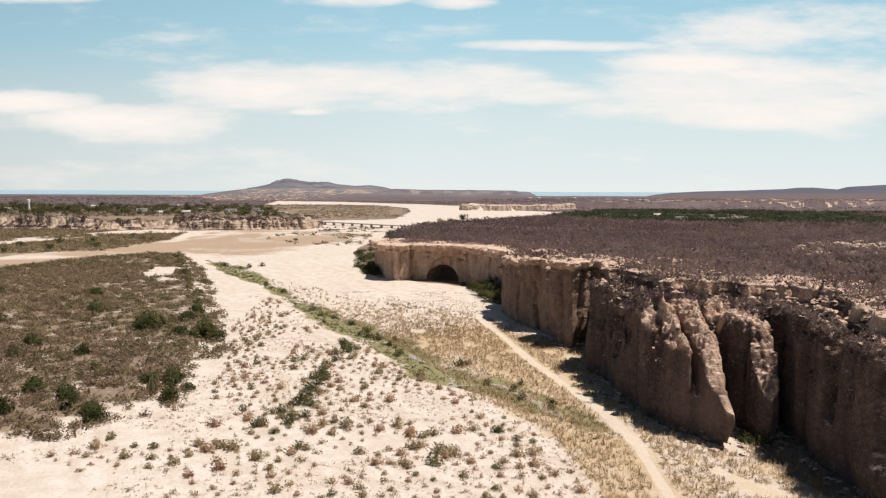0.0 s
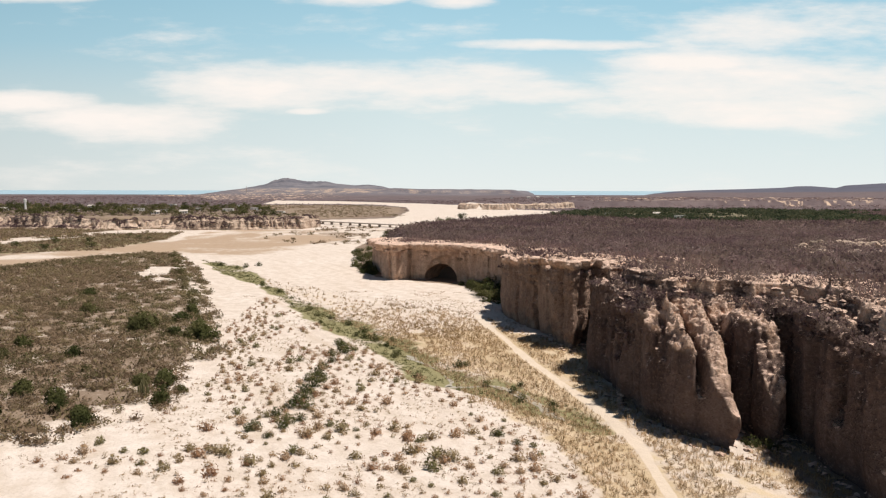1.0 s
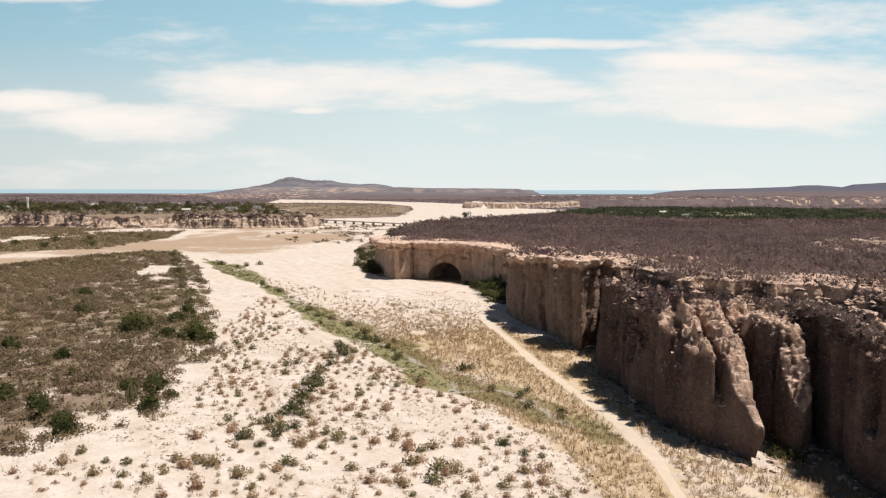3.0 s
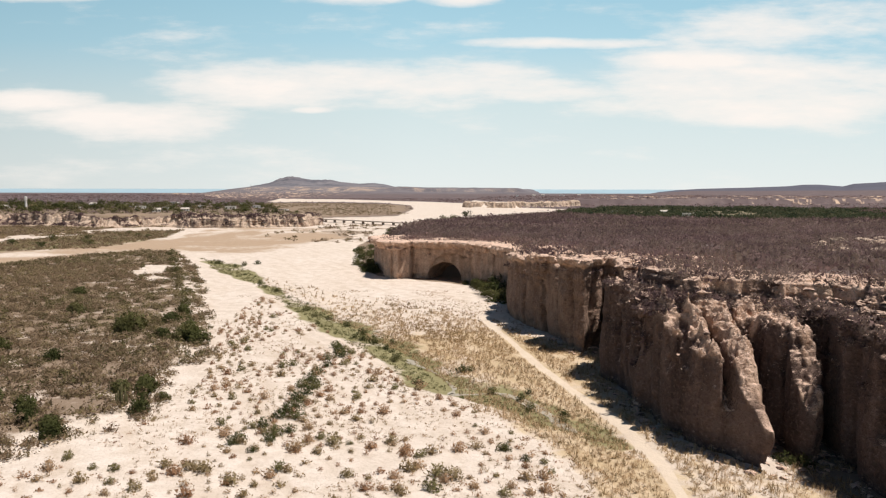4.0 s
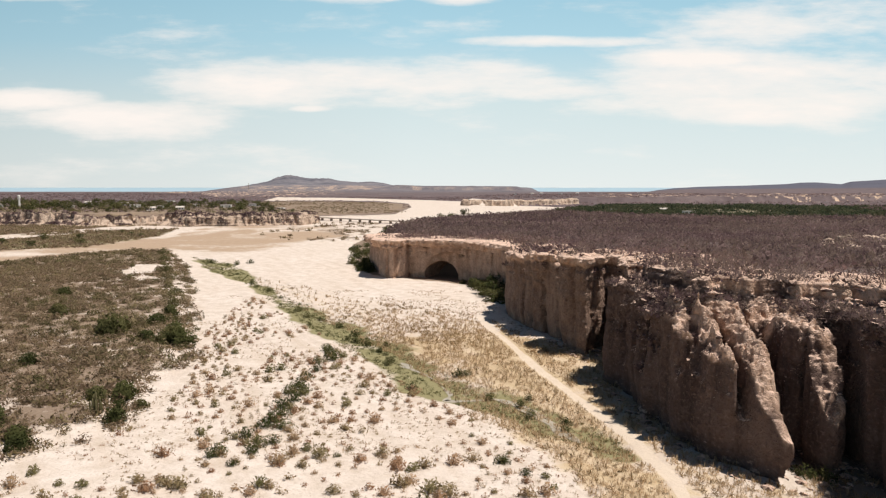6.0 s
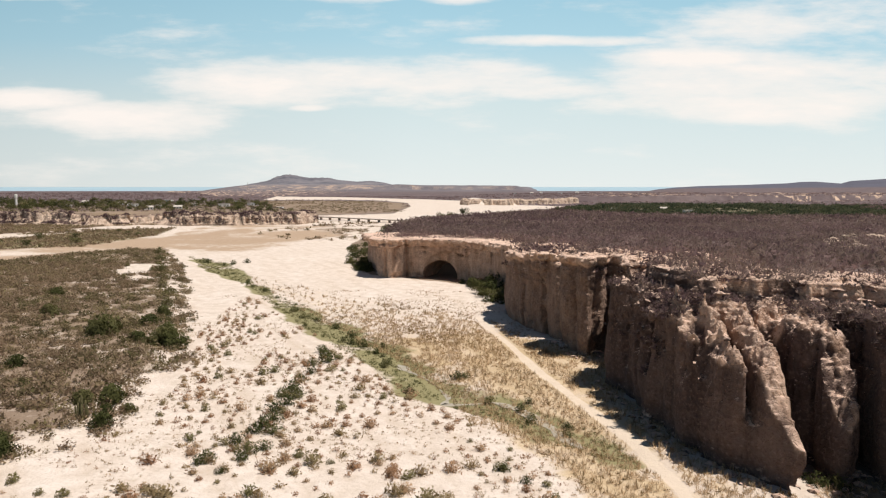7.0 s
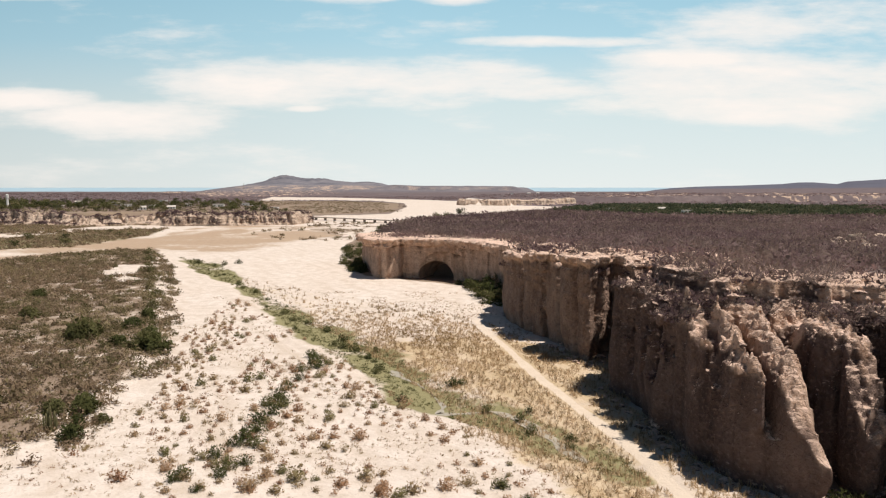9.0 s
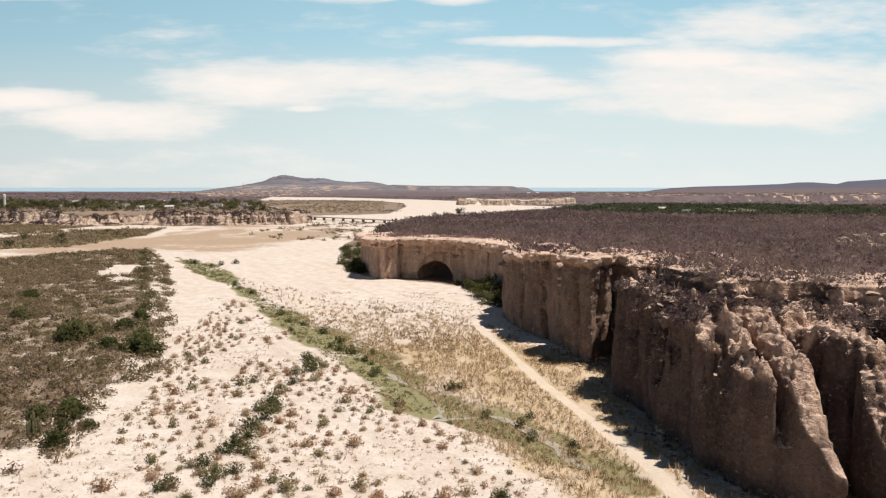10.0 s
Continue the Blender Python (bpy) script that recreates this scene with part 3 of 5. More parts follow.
# ---- cliffs ----
def surface_net(F, origin, h):
    """The skin of the solid where F is positive, on a grid of step h."""
    s = F > 0
    nx, ny, nz = F.shape
    corners = [(a, b, c) for a in (0, 1) for b in (0, 1) for c in (0, 1)]
    count = sum(s[a:nx - 1 + a, b:ny - 1 + b, c:nz - 1 + c].astype(np.int8) for a, b, c in corners)
    ci, cj, ck = np.nonzero((count > 0) & (count < 8))
    idx = np.full((nx - 1, ny - 1, nz - 1), -1, np.int32)
    idx[ci, cj, ck] = np.arange(len(ci))
    val = {q: F[ci + q[0], cj + q[1], ck + q[2]] for q in corners}
    total, hits = np.zeros((len(ci), 3)), np.zeros(len(ci))
    for p in corners:
        for q in corners:
            if p < q and sum(abs(m - n) for m, n in zip(p, q)) == 1:
                fa, fb = val[p], val[q]
                cut = (fa > 0) != (fb > 0)
                t = np.where(cut, fa / np.where(cut, fa - fb, 1), 0)
                for ax in range(3):
                    total[:, ax] += np.where(cut, p[ax] + t * (q[ax] - p[ax]), 0)
                hits += cut
    verts = (np.stack([ci, cj, ck], -1) + total / hits[:, None]) * h + origin
    quads = []
    for ax in range(3):
        lo, hi = [slice(1, -1)] * 3, [slice(1, -1)] * 3
        lo[ax], hi[ax] = slice(0, -1), slice(1, None)
        a, b = s[tuple(lo)], s[tuple(hi)]
        for sign, flip in ((a & ~b, False), (~a & b, True)):
            e = list(np.nonzero(sign))
            o1, o2 = [k for k in range(3) if k != ax]
            for k in (o1, o2):
                e[k] = e[k] + 1
            ring = []
            for d1, d2 in ((-1, -1), (0, -1), (0, 0), (-1, 0)):
                c = list(e)
                c[o1], c[o2] = e[o1] + d1, e[o2] + d2
                ring.append(idx[c[0], c[1], c[2]])
            if flip != (ax == 1):
                ring = ring[::-1]
            quads.append(np.stack(ring, -1))
    return verts, np.concatenate(quads)


# gullies cut into the wall (ribs: minus): from, to, width, depth, lowest height
SPUR_CLEFTS = (((21.0, 138.6), (28.5, 142.6), 0.8, 3.4, 6.0), ((32.3, 80.0), (33.4, 92.0), 0.55, 2.6, 5.2), ((31.2, 79.5), (31.6, 92.0), 0.6, -1.0, 5.0), ((34.2, 80.0), (35.6, 92.0), 1.1, -1.5, 4.5),
          ((29.2, 84.0), (31.0, 94.0), 0.5, 1.4, 8.5), ((28.6, 87.5), (29.6, 96.0), 0.55, -0.8, 8.0), ((36.2, 83.0), (37.4, 94.0), 0.45, 1.6, 5.0), ((34.9, 82.0), (35.9, 93.0), 0.25, 0.7, 6.0), ((39.8, 77.0), (40.6, 86.0), 0.35, 0.9, 5.0),
          ((21.6, 136.6), (26.0, 140.0), 0.45, 1.6, -3.0), ((24.0, 131.0), (29.0, 134.5), 0.4, 1.2, 7.0))
CLEFTS = SPUR_CLEFTS + (
          ((24.5, 97.8), (32.0, 100.5), 0.9, 1.8, 5.0), ((26.0, 88.0), (32.5, 92.0), 0.7, 1.6, 7.0), ((23.5, 107.5), (31.0, 109.5), 0.8, 2.0, 3.0), ((19.0, 143.5), (24.0, 147.0), 0.45, 1.2, -3.0),
          ((40.0, 69.5), (48.0, 71.5), 0.9, 2.2, 5.0), ((39.6, 61.0), (47.0, 60.0), 1.2, 2.4, 4.0), ((15.0, 150.5), (22.0, 154.0), 0.6, 1.6, -3.0), ((25.0, 103.0), (30.0, 104.0), 0.5, 1.3, 2.0),
          ((13.0, 206.0), (20.0, 211.0), 0.7, 2.0, -3.0), ((14.0, 168.0), (20.0, 169.0), 0.6, 1.4, -3.0), ((-14.6, 222.0), (-13.4, 229.0), 0.5, 1.0, -3.0), ((-8.2, 222.0), (-7.4, 231.0), 0.6, 1.3, -3.0))


def face_height(x, y, top):
    """Height of the upright part of the wall; above it the edge is worn back."""
    share = np.interp(y, (40, 84, 94, 108, 122, 128, 300), (0.62, 0.64, 0.78, 0.84, 0.88, 0.95, 0.96))
    edge = np.clip(5.4 + 1.2 * (y - 76.8), 4.6, 12.6 + 0.12 * (y - 83.5))        # sharp edge over the shaded side
    basin = np.clip(4.9 + 1.05 * (y - 76.6), 4.2, 12.4 + 0.2 * (y - 85.5)) - 0.5 * step(34.0, 36.5, x)
    side = np.clip(1.25 - (x - 32.4 + 0.45 * (y - 77.5)) / 2.2, 0, 1)
    low = edge * side + basin * (1 - side)
    spur = step(37.8, 36.9, x) * step(97, 90, y) * step(74.0, 75.0, y)
    pillar = step(37.8, 38.5, x) * step(43.2, 42.4, x) * step(92, 88, y) * step(75.2, 76.4, y)
    right = np.maximum(step(42.4, 43.4, x), step(76.4, 75.2, y)) * step(97, 92, y)
    z = share * top
    z = z * (1 - right) + right * (top - 2.2)
    z = z * (1 - pillar) + np.minimum(4.4 + 1.9 * np.maximum(y - 77.4, 0), top - 3.0) * pillar
    return z * (1 - spur) + np.minimum(low, z) * spur


def cliff_chunk(x0, x1, y0, y1, h):
    gx, gy, gz = np.arange(x0, x1, h), np.arange(y0, y1, h), np.arange(-1.4, 19.6, h)
    X, Y = np.meshgrid(gx, gy, indexing="ij")
    d = inside(MESA, X.ravel(), Y.ravel()).reshape(X.shape)
    top = mesa_top(X, Y) + 0.25
    rise = face_height(X, Y, top)
    gul = np.clip(1 - np.abs(fbm(X / 9, Y / 9, 0, 2, 101)) * 4.0, 0, 1)
    rill = np.clip(1 - np.abs(fbm(X / 3.4, Y / 3.4, 0, 2, 104)) * 3.0, 0, 1)
    ribs = step(42.6, 41.8, X) * step(96, 90, Y) * step(74.5, 75.5, Y)
    run = np.maximum(d - 0.6, 0) * 1.1 * (1 + 0.6 * fbm(X / 4.5, Y / 4.5, 0, 3, 102)) * (1 - 0.65 * ribs)
    knee = top - 2.0 + 0.6 * fbm(X / 8, Y / 8, 0, 3, 106)
    over = np.maximum(rise + run - knee, 0)
    shelf = np.maximum(knee - rise, 0) + 0.12 * np.minimum(over, 4.0) + np.maximum(over - 4.0, 0) * 2.5
    run = np.where(over > 0, shelf, run)
    crag = (0.32 * fbm(X / 2.6, Y / 2.6, 0, 4, 103) - 1.1 * rill * (1 - 0.7 * ribs) * step(0.3, 2.5, d) * step(16, 9, d))
    slope = rise + run + crag
    bench = np.floor(slope / 1.5) * 1.5 + 1.5 * step(0.45, 0.95, slope / 1.5 - np.floor(slope / 1.5))
    slope = (0.62 + 0.26 * ribs) * slope + (0.38 - 0.26 * ribs) * bench
    surf = np.minimum(slope, top + 0.25 * fbm(X / 1.6, Y / 1.6, 0, 3, 105)) - 3.0 * step(18.0, 21.5, d)
    wall = d + 0.35 - np.interp(Y, (195, 206), (1.3, 0.4)) * gul
    F = np.minimum(wall[:, :, None], (surf[:, :, None] - gz[None, None, :]) * 0.75)
    F = np.where(d[:, :, None] > 22.5, -1.0, F)
    i, j, k = np.nonzero((np.abs(F) < 3.0) & (d[:, :, None] < 19) & (d[:, :, None] > -3))
    x, y, z = gx[i], gy[j], gz[k]
    up = np.clip(z / top[i, j], 0, 1)
    flute = fbm(x / 3.6, y / 3.6, z / 9, 4, 111)
    lump = 1 - 2.2 * np.abs(fbm(x / 2.2, y / 2.2, z / 1.2, 4, 112, 0.62))
    bed = fbm(x / 35, y / 35, z / 0.75, 3, 113)
    n_wide = fbm(x / 7, y / 7, z / 8, 3, 116) * np.interp(y, (112, 128, 145, 196, 206), (0.0, 0.7, 1.3, 1.3, 0.5))
    bed = 0.6 * np.round(bed * 3.5) / 3.5 + 0.4 * bed
    worn = np.interp(y, (120, 132), (0.85, 0.8)) * (1 - 0.6 * ribs[i, j])
    n = 0.85 * flute * (1 - 0.55 * ribs[i, j]) * (0.45 + 0.55 * up) * np.interp(y, (118, 130, 195, 206), (1.0, 0.6, 0.6, 1.0)) + 0.40 * lump * (0.05 + 0.95 * up ** 2) * worn + 0.62 * bed * (0.16 + 0.84 * up ** 2) * (1 - 0.6 * ribs[i, j])
    rib = np.clip(1 - np.abs(fbm(x / 1.5, y / 1.5, z / 9, 2, 114)) * 3.0, 0, 1)
    n = n - (0.6 - 0.08 * ribs[i, j]) * rib * step(0.35, 0.75, up) * np.interp(y, (122, 132), (1, 0.5))
    n = n - (0.30 + 0.18 * ribs[i, j]) * np.clip(1 - np.abs(fbm(x / 0.75, y / 0.75, z / 7, 2, 121)) * 2.6, 0, 1) * step(0.25, 0.45, up) * step(130, 110, y)
    pleat = 1 - 2.4 * np.abs(fbm(x / 1.25, y / 1.25, z / 8, 2, 126)) + 0.7 * vnoise(x / 0.42, y / 0.42, z / 0.9, 127)
    n = n + 0.22 * pleat * ribs[i, j] * step(0.30, 0.42, up)
    cap = top[i, j] - z
    shade = step(198, 206, y)
    n = n + shade * ((1.3 + 0.9 * lump) * step(2.5, 2.2, cap + 1.2 * fbm(x / 4, y / 4, 0, 3, 122)) * step(-0.2, 0.2, cap) - 0.6)
    n = n + (0.75 + 0.5 * lump) * step(1.5, 1.2, cap) * step(-0.2, 0.2, cap) * np.interp(y, (112, 126, 140, 200, 206), (0.4, 0.45, 0.45, 0.45, 0.35))
    n = n + 0.2 * vnoise(x / 0.5, y / 0.5, z / 0.35, 115) * (0.10 + 0.9 * up ** 2)
    block = fbm(x / 2.8, y / 2.8, z / 7, 2, 119)
    n = n + n_wide + 0.55 * np.round(block * 3.0) / 3.0 * step(122, 130, y)
    n = n - 0.5 * step(0.18, 0.0, up) * (0.4 + lump)
    for (ax, ay), (bx, by), wide, deep, low in CLEFTS:
        near = to_line([(ax, ay), (bx, by)], x, y)
        n = n - deep * np.exp(-((near + 0.3 * lump) / wide) ** 2) * step(low, low + 2.0, z + lump)
    calm = step(17, 10, d[i, j])
    f = F[i, j, k] + n * calm
    # the wide shallow hollow round the cave, then the cave
    a, b = (x - 5.5) * 0.97 - (y - 222.0) * 0.24, (x - 5.5) * 0.24 + (y - 222.0) * 0.97
    q = np.sqrt((a / 10.0) ** 2 + (np.maximum(z, 0) / 8.6) ** 2 + (b / 4.4) ** 2)
    f = np.minimum(f, (q - 1) * 3 + 0.12 * lump + 0.3 * flute)
    a, b = (x - 2.0) * 0.97 - (y - 222.7) * 0.24, (x - 2.0) * 0.24 + (y - 222.7) * 0.97
    q = np.sqrt((a / 5.7) ** 2 + (np.maximum(z, 0) / 5.6) ** 2 + (np.maximum(b, 0) / 19) ** 2)
    f = np.where(np.abs(b) < 19, np.minimum(f, (q - 1) * 4 + 0.25 * lump), f)
    F[i, j, k] = f
    if y0 >= 130:
        a, b = (X - 2.0) * 0.97 - (Y - 222.7) * 0.24, (X - 2.0) * 0.24 + (Y - 222.7) * 0.97
        q = np.sqrt(((a / 5.7) ** 2 + (np.maximum(b, 0) / 19) ** 2)[:, :, None] + (np.maximum(gz, 0) / 5.6)[None, None, :] ** 2)
        F = np.where((np.abs(b) < 19)[:, :, None], np.minimum(F, (q - 1) * 4 + 0.3), F)
    return surface_net(F, np.array([x0, y0, -1.4]), h)


def whole_pieces(v, f, least=3000):
    """Drops the crumbs that hang free of the rock."""
    label = np.arange(len(v))
    for _ in range(400):
        low = label[f].min(1)
        nxt = label.copy()
        for k in range(4):
            np.minimum.at(nxt, f[:, k], low)
        nxt = nxt[nxt]
        if np.array_equal(nxt, label):
            break
        label = nxt
    count = np.bincount(label, minlength=len(v))
    keep = count[label] >= least
    f = f[keep[f[:, 0]]]
    index = np.cumsum(keep) - 1
    return v[keep], index[f]


def build_near_cliff():
    verts, faces, n = [], [], 0
    for chunk in ((40, 84, -68, 47, 0.8), (14, 68, 46, 72.4, 0.26), (24, 66, 72, 100.4, 0.2), (14, 68, 100, 150.4, 0.26), (-36, 56, 150, 262, 0.36)):
        v, f = cliff_chunk(*chunk)
        verts.append(v), faces.append(f + n)
        n += len(v)
    v, f = whole_pieces(np.concatenate(verts), np.concatenate(faces))
    x, y, z = v.T
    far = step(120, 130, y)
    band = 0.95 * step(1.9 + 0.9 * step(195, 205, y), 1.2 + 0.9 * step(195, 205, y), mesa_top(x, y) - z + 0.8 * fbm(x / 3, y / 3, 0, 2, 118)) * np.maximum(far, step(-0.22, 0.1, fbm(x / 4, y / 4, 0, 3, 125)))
    # sunlit slopes of the spur and pillar, painted paler than their shaded walls
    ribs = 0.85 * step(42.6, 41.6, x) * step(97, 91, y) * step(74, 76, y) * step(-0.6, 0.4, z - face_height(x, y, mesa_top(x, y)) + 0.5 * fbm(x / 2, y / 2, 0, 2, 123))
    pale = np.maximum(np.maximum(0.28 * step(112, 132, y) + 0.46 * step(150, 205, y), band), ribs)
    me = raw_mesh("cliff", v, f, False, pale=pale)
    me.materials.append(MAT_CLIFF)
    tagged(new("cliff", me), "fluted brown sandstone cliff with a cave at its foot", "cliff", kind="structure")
    nrm = np.zeros(len(v) * 3, np.float32)
    me.vertices.foreach_get("normal", nrm)
    return v, nrm.reshape(-1, 3)


cliff_points, cliff_normals = build_near_cliff()


def build_cliff(name, label, path, level, fine, shoulder, mat, rows=(70, 44), reach=18.0, rough=1.0, seed=0, span=14, clefts=()):
    """A weathered earth wall: path is its foot, with the high ground on its right-hand side while walking back to front."""
    p = np.asarray(path, float)
    seg = np.hypot(*np.diff(p, axis=0).T)
    s_knots = np.concatenate([[0], np.cumsum(seg)])
    dense = np.linspace(0, s_knots[-1], int(s_knots[-1] / 0.1))
    cx, cy = np.interp(dense, s_knots, p[:, 0]), np.interp(dense, s_knots, p[:, 1])

    def smooth(v, width):
        k = max(int(width / 0.1), 1)
        pad = np.concatenate([np.full(k, v[0]), v, np.full(k, v[-1])])
        ker = np.hanning(2 * k + 1)
        return np.convolve(pad, ker / ker.sum(), "valid")
    bx, by = smooth(cx, 0.9), smooth(cy, 0.9)
    sx, sy = smooth(cx, span), smooth(cy, span)
    spacing = fine(bx, by)
    step_s = np.cumsum(0.1 / spacing)
    s = np.interp(np.arange(0, step_s[-1]), step_s, dense)
    bx, by, sx, sy = (np.interp(s, dense, v) for v in (bx, by, sx, sy))

    def inward(px, py):
        tx, ty = np.gradient(px, s), np.gradient(py, s)
        n = np.hypot(tx, ty) + 1e-9
        return ty / n, -tx / n
    lx, ly = inward(bx, by)
    nx, ny = inward(sx, sy)
    nx, ny = np.interp(s, s, nx), np.interp(s, s, ny)
    top, k = level(bx, by), shoulder(bx, by)
    # profile: up the face, over the shoulder, back on to the high ground
    f = np.linspace(0, 1, rows[0])
    g = np.linspace(0, 1, rows[1] + 1)[1:]
    zf = np.concatenate([f, np.ones(len(g))])
    out_d = np.concatenate([np.zeros(len(f)), g])
    K, Z = np.meshgrid(k, zf)
    D = np.meshgrid(s, out_d)[1]
    S, TOP = np.meshgrid(s, zf)[0], np.meshgrid(top, zf)[0]
    face = 1 - 0.36 * K                                   # share of the height that is upright
    wob = 1 + 0.4 * fbm(S / 7.0, 0 * S, 0, 3, seed + 8)
    t = np.clip(D / (0.05 + 0.33 * K) * wob, 0, 1)
    height = np.where(D <= 0, Z * face, face + (1 - face) * (0.72 * t ** 0.8 + 0.28 * step(0.72, 0.95, t)))
    back = np.where(D <= 0, 0.5 * Z ** 2 + 0.5 * K * Z ** 3, 0.5 + 0.5 * K + D * (reach - 0.5))
    BX, BY, SX, SY = (np.meshgrid(v, zf)[0] for v in (bx, by, sx, sy))
    LX, LY, NX, NY = (np.meshgrid(v, zf)[0] for v in (lx, ly, nx, ny))
    w = step(0.0, 0.55, D)
    X = (1 - w) * (BX + LX * back * (1 - w)) + w * (SX + NX * back) + (1 - w) * w * NX * back
    Y = (1 - w) * (BY + LY * back * (1 - w)) + w * (SY + NY * back) + (1 - w) * w * NY * back
    zz = -0.7 + height * (TOP + 0.7)
    # flutes, gullies and ledges
    fade = step(0.75, 0.15, D)
    up = np.clip(zz / np.maximum(TOP, 1), 0, 1)
    gul = np.clip(1 - np.abs(fbm(S / 8.0, zz / 50, 0, 2, seed + 1)) * 4.5, 0, 1)
    rill = np.clip(1 - np.abs(fbm(S / 3.1, zz / 14, 0, 2, seed + 7)) * 3.5, 0, 1)
    flute = fbm(S / 2.4, zz / 14, 0, 3, seed + 2)
    lump = fbm(X / 2.4, Y / 2.4, zz / 1.5, 5, seed + 3, 0.6)
    ledge = fbm(X / 40, Y / 40, zz / 0.9, 3, seed + 4)
    ledge = np.round(ledge * 3) / 3 * 0.7 + ledge * 0.3
    push = rough * fade * (2.0 * gul * (0.2 + 0.8 * up) + 0.9 * rill * up * (0.4 + 0.8 * K) + 0.6 * flute * (0.3 + 0.7 * up)
                           + 0.95 * lump * (0.12 + 0.95 * up * up) + 0.22 * ledge * (0.3 + up))
    for (qx, qy), wide, deep, low in clefts:
        c0 = s[np.argmin(np.hypot(bx - qx, by - qy))]
        push = push + fade * deep * np.exp(-((S - c0 + 0.5 * lump) / wide) ** 2) * step(low, low + 1.6, zz + lump)
    X, Y = X + LX * push, Y + LY * push
    crag = 0.8 * fbm(X / 5, Y / 5, 0, 4, seed + 5) + 0.5 * fbm(X / 1.4, Y / 1.4, 0, 3, seed + 6) - 1.3 * np.clip(1 - np.abs(fbm(X / 6, Y / 6, 0, 2, seed + 9)) * 4, 0, 1) * K
    zz = zz + crag * step(0.0, 0.06, D) * step(1.0, 0.6, D) * rough
    zz = zz - 1.6 * step(0.80, 1.0, D) + 0.25 * step(0.4, 0.7, D) * step(0.9, 0.7, D)
    verts = np.stack([X, Y, zz], -1).reshape(-1, 3)
    me = raw_mesh(name, verts, grid_faces(len(zf), len(s)), True)
    me.materials.append(mat)
    tagged(new(name, me), label, "cliff", kind="structure")
    return verts.reshape(len(zf), len(s), 3)


bluff_skin = build_cliff("bluff", "pale eroded river bluff with gullies", BLUFF_L, lambda x, y: 7.2 + 1.5 * fbm(x / 25, y / 25, 0, 2, 206),
            lambda x, y: 0.6 + 0 * x, lambda x, y: 0.6 + 1.3 * step(-160, -205, x), MAT_BLUFF, (26, 22), 14.0, 3.0, seed=200, span=10,
            clefts=[((-94 - 4.4 * k - 1.7 * math.sin(k * 2.3), 490), 0.7 + 0.5 * math.sin(k * 1.7) ** 2, 2.0 + 1.6 * math.sin(k * 2.9) ** 2, 0.5) for k in range(18)]
            + [((-188 - 16 * k, 484), 3.4, 5.0, 0.6) for k in range(12)])
build_cliff("far_bluff", "distant pale eroded river bluff", BLUFF_R, lambda x, y: 6.8 + 1.5 * fbm(x / 30, y / 30, 0, 2, 306),
            lambda x, y: 1.0 + 0 * x, lambda x, y: 0.5 + 0 * x, MAT_BLUFF, (16, 12), 9.0, 2.2, seed=300, span=10,
            clefts=[((196 - 11 * k - 3 * math.sin(k * 2.3), 985 - 6.5 * k), 1.3 + math.sin(k * 1.7) ** 2, 3.5, 0.0) for k in range(14)])


# ---- sea ----
def build_sea():
    x = np.linspace(-4200, 4200, 60)
    y = np.array([3400.0, 3900, 4450, 4985])
    X, Y = np.meshgrid(x, y)
    Z = np.interp(Y, (3400, 4985), (-12.0, -3.0))
    me = raw_mesh("sea", np.stack([X, Y, Z], -1).reshape(-1, 3), grid_faces(4, 60), True)
    me.materials.append(MAT_SEA)
    tagged(new("sea", me), "hazy blue sea along the horizon", "sea", kind="structure")


build_sea()

# ---- plants ----
rng = np.random.default_rng(7)


def scatter(n, test, x0, x1, y0, y1, gap=0.0):
    """Random points of a rectangle that pass the test; gap keeps them apart."""
    out = np.zeros((0, 2))
    for _ in range(60):
        p = np.stack([rng.uniform(x0, x1, 6000), rng.uniform(y0, y1, 6000)], -1)
        p = p[test(p[:, 0], p[:, 1])]
        if gap:
            for q in p:
                if len(out) >= n:
                    break
                if not len(out) or np.min(np.sum((out - q) ** 2, 1)) > gap * gap:
                    out = np.vstack([out, q])
        else:
            out = np.vstack([out, p])
        if len(out) >= n:
            break
    return out[:n]


def on_ground(p):
    return np.column_stack([p, terrain(p[:, 0], p[:, 1])])


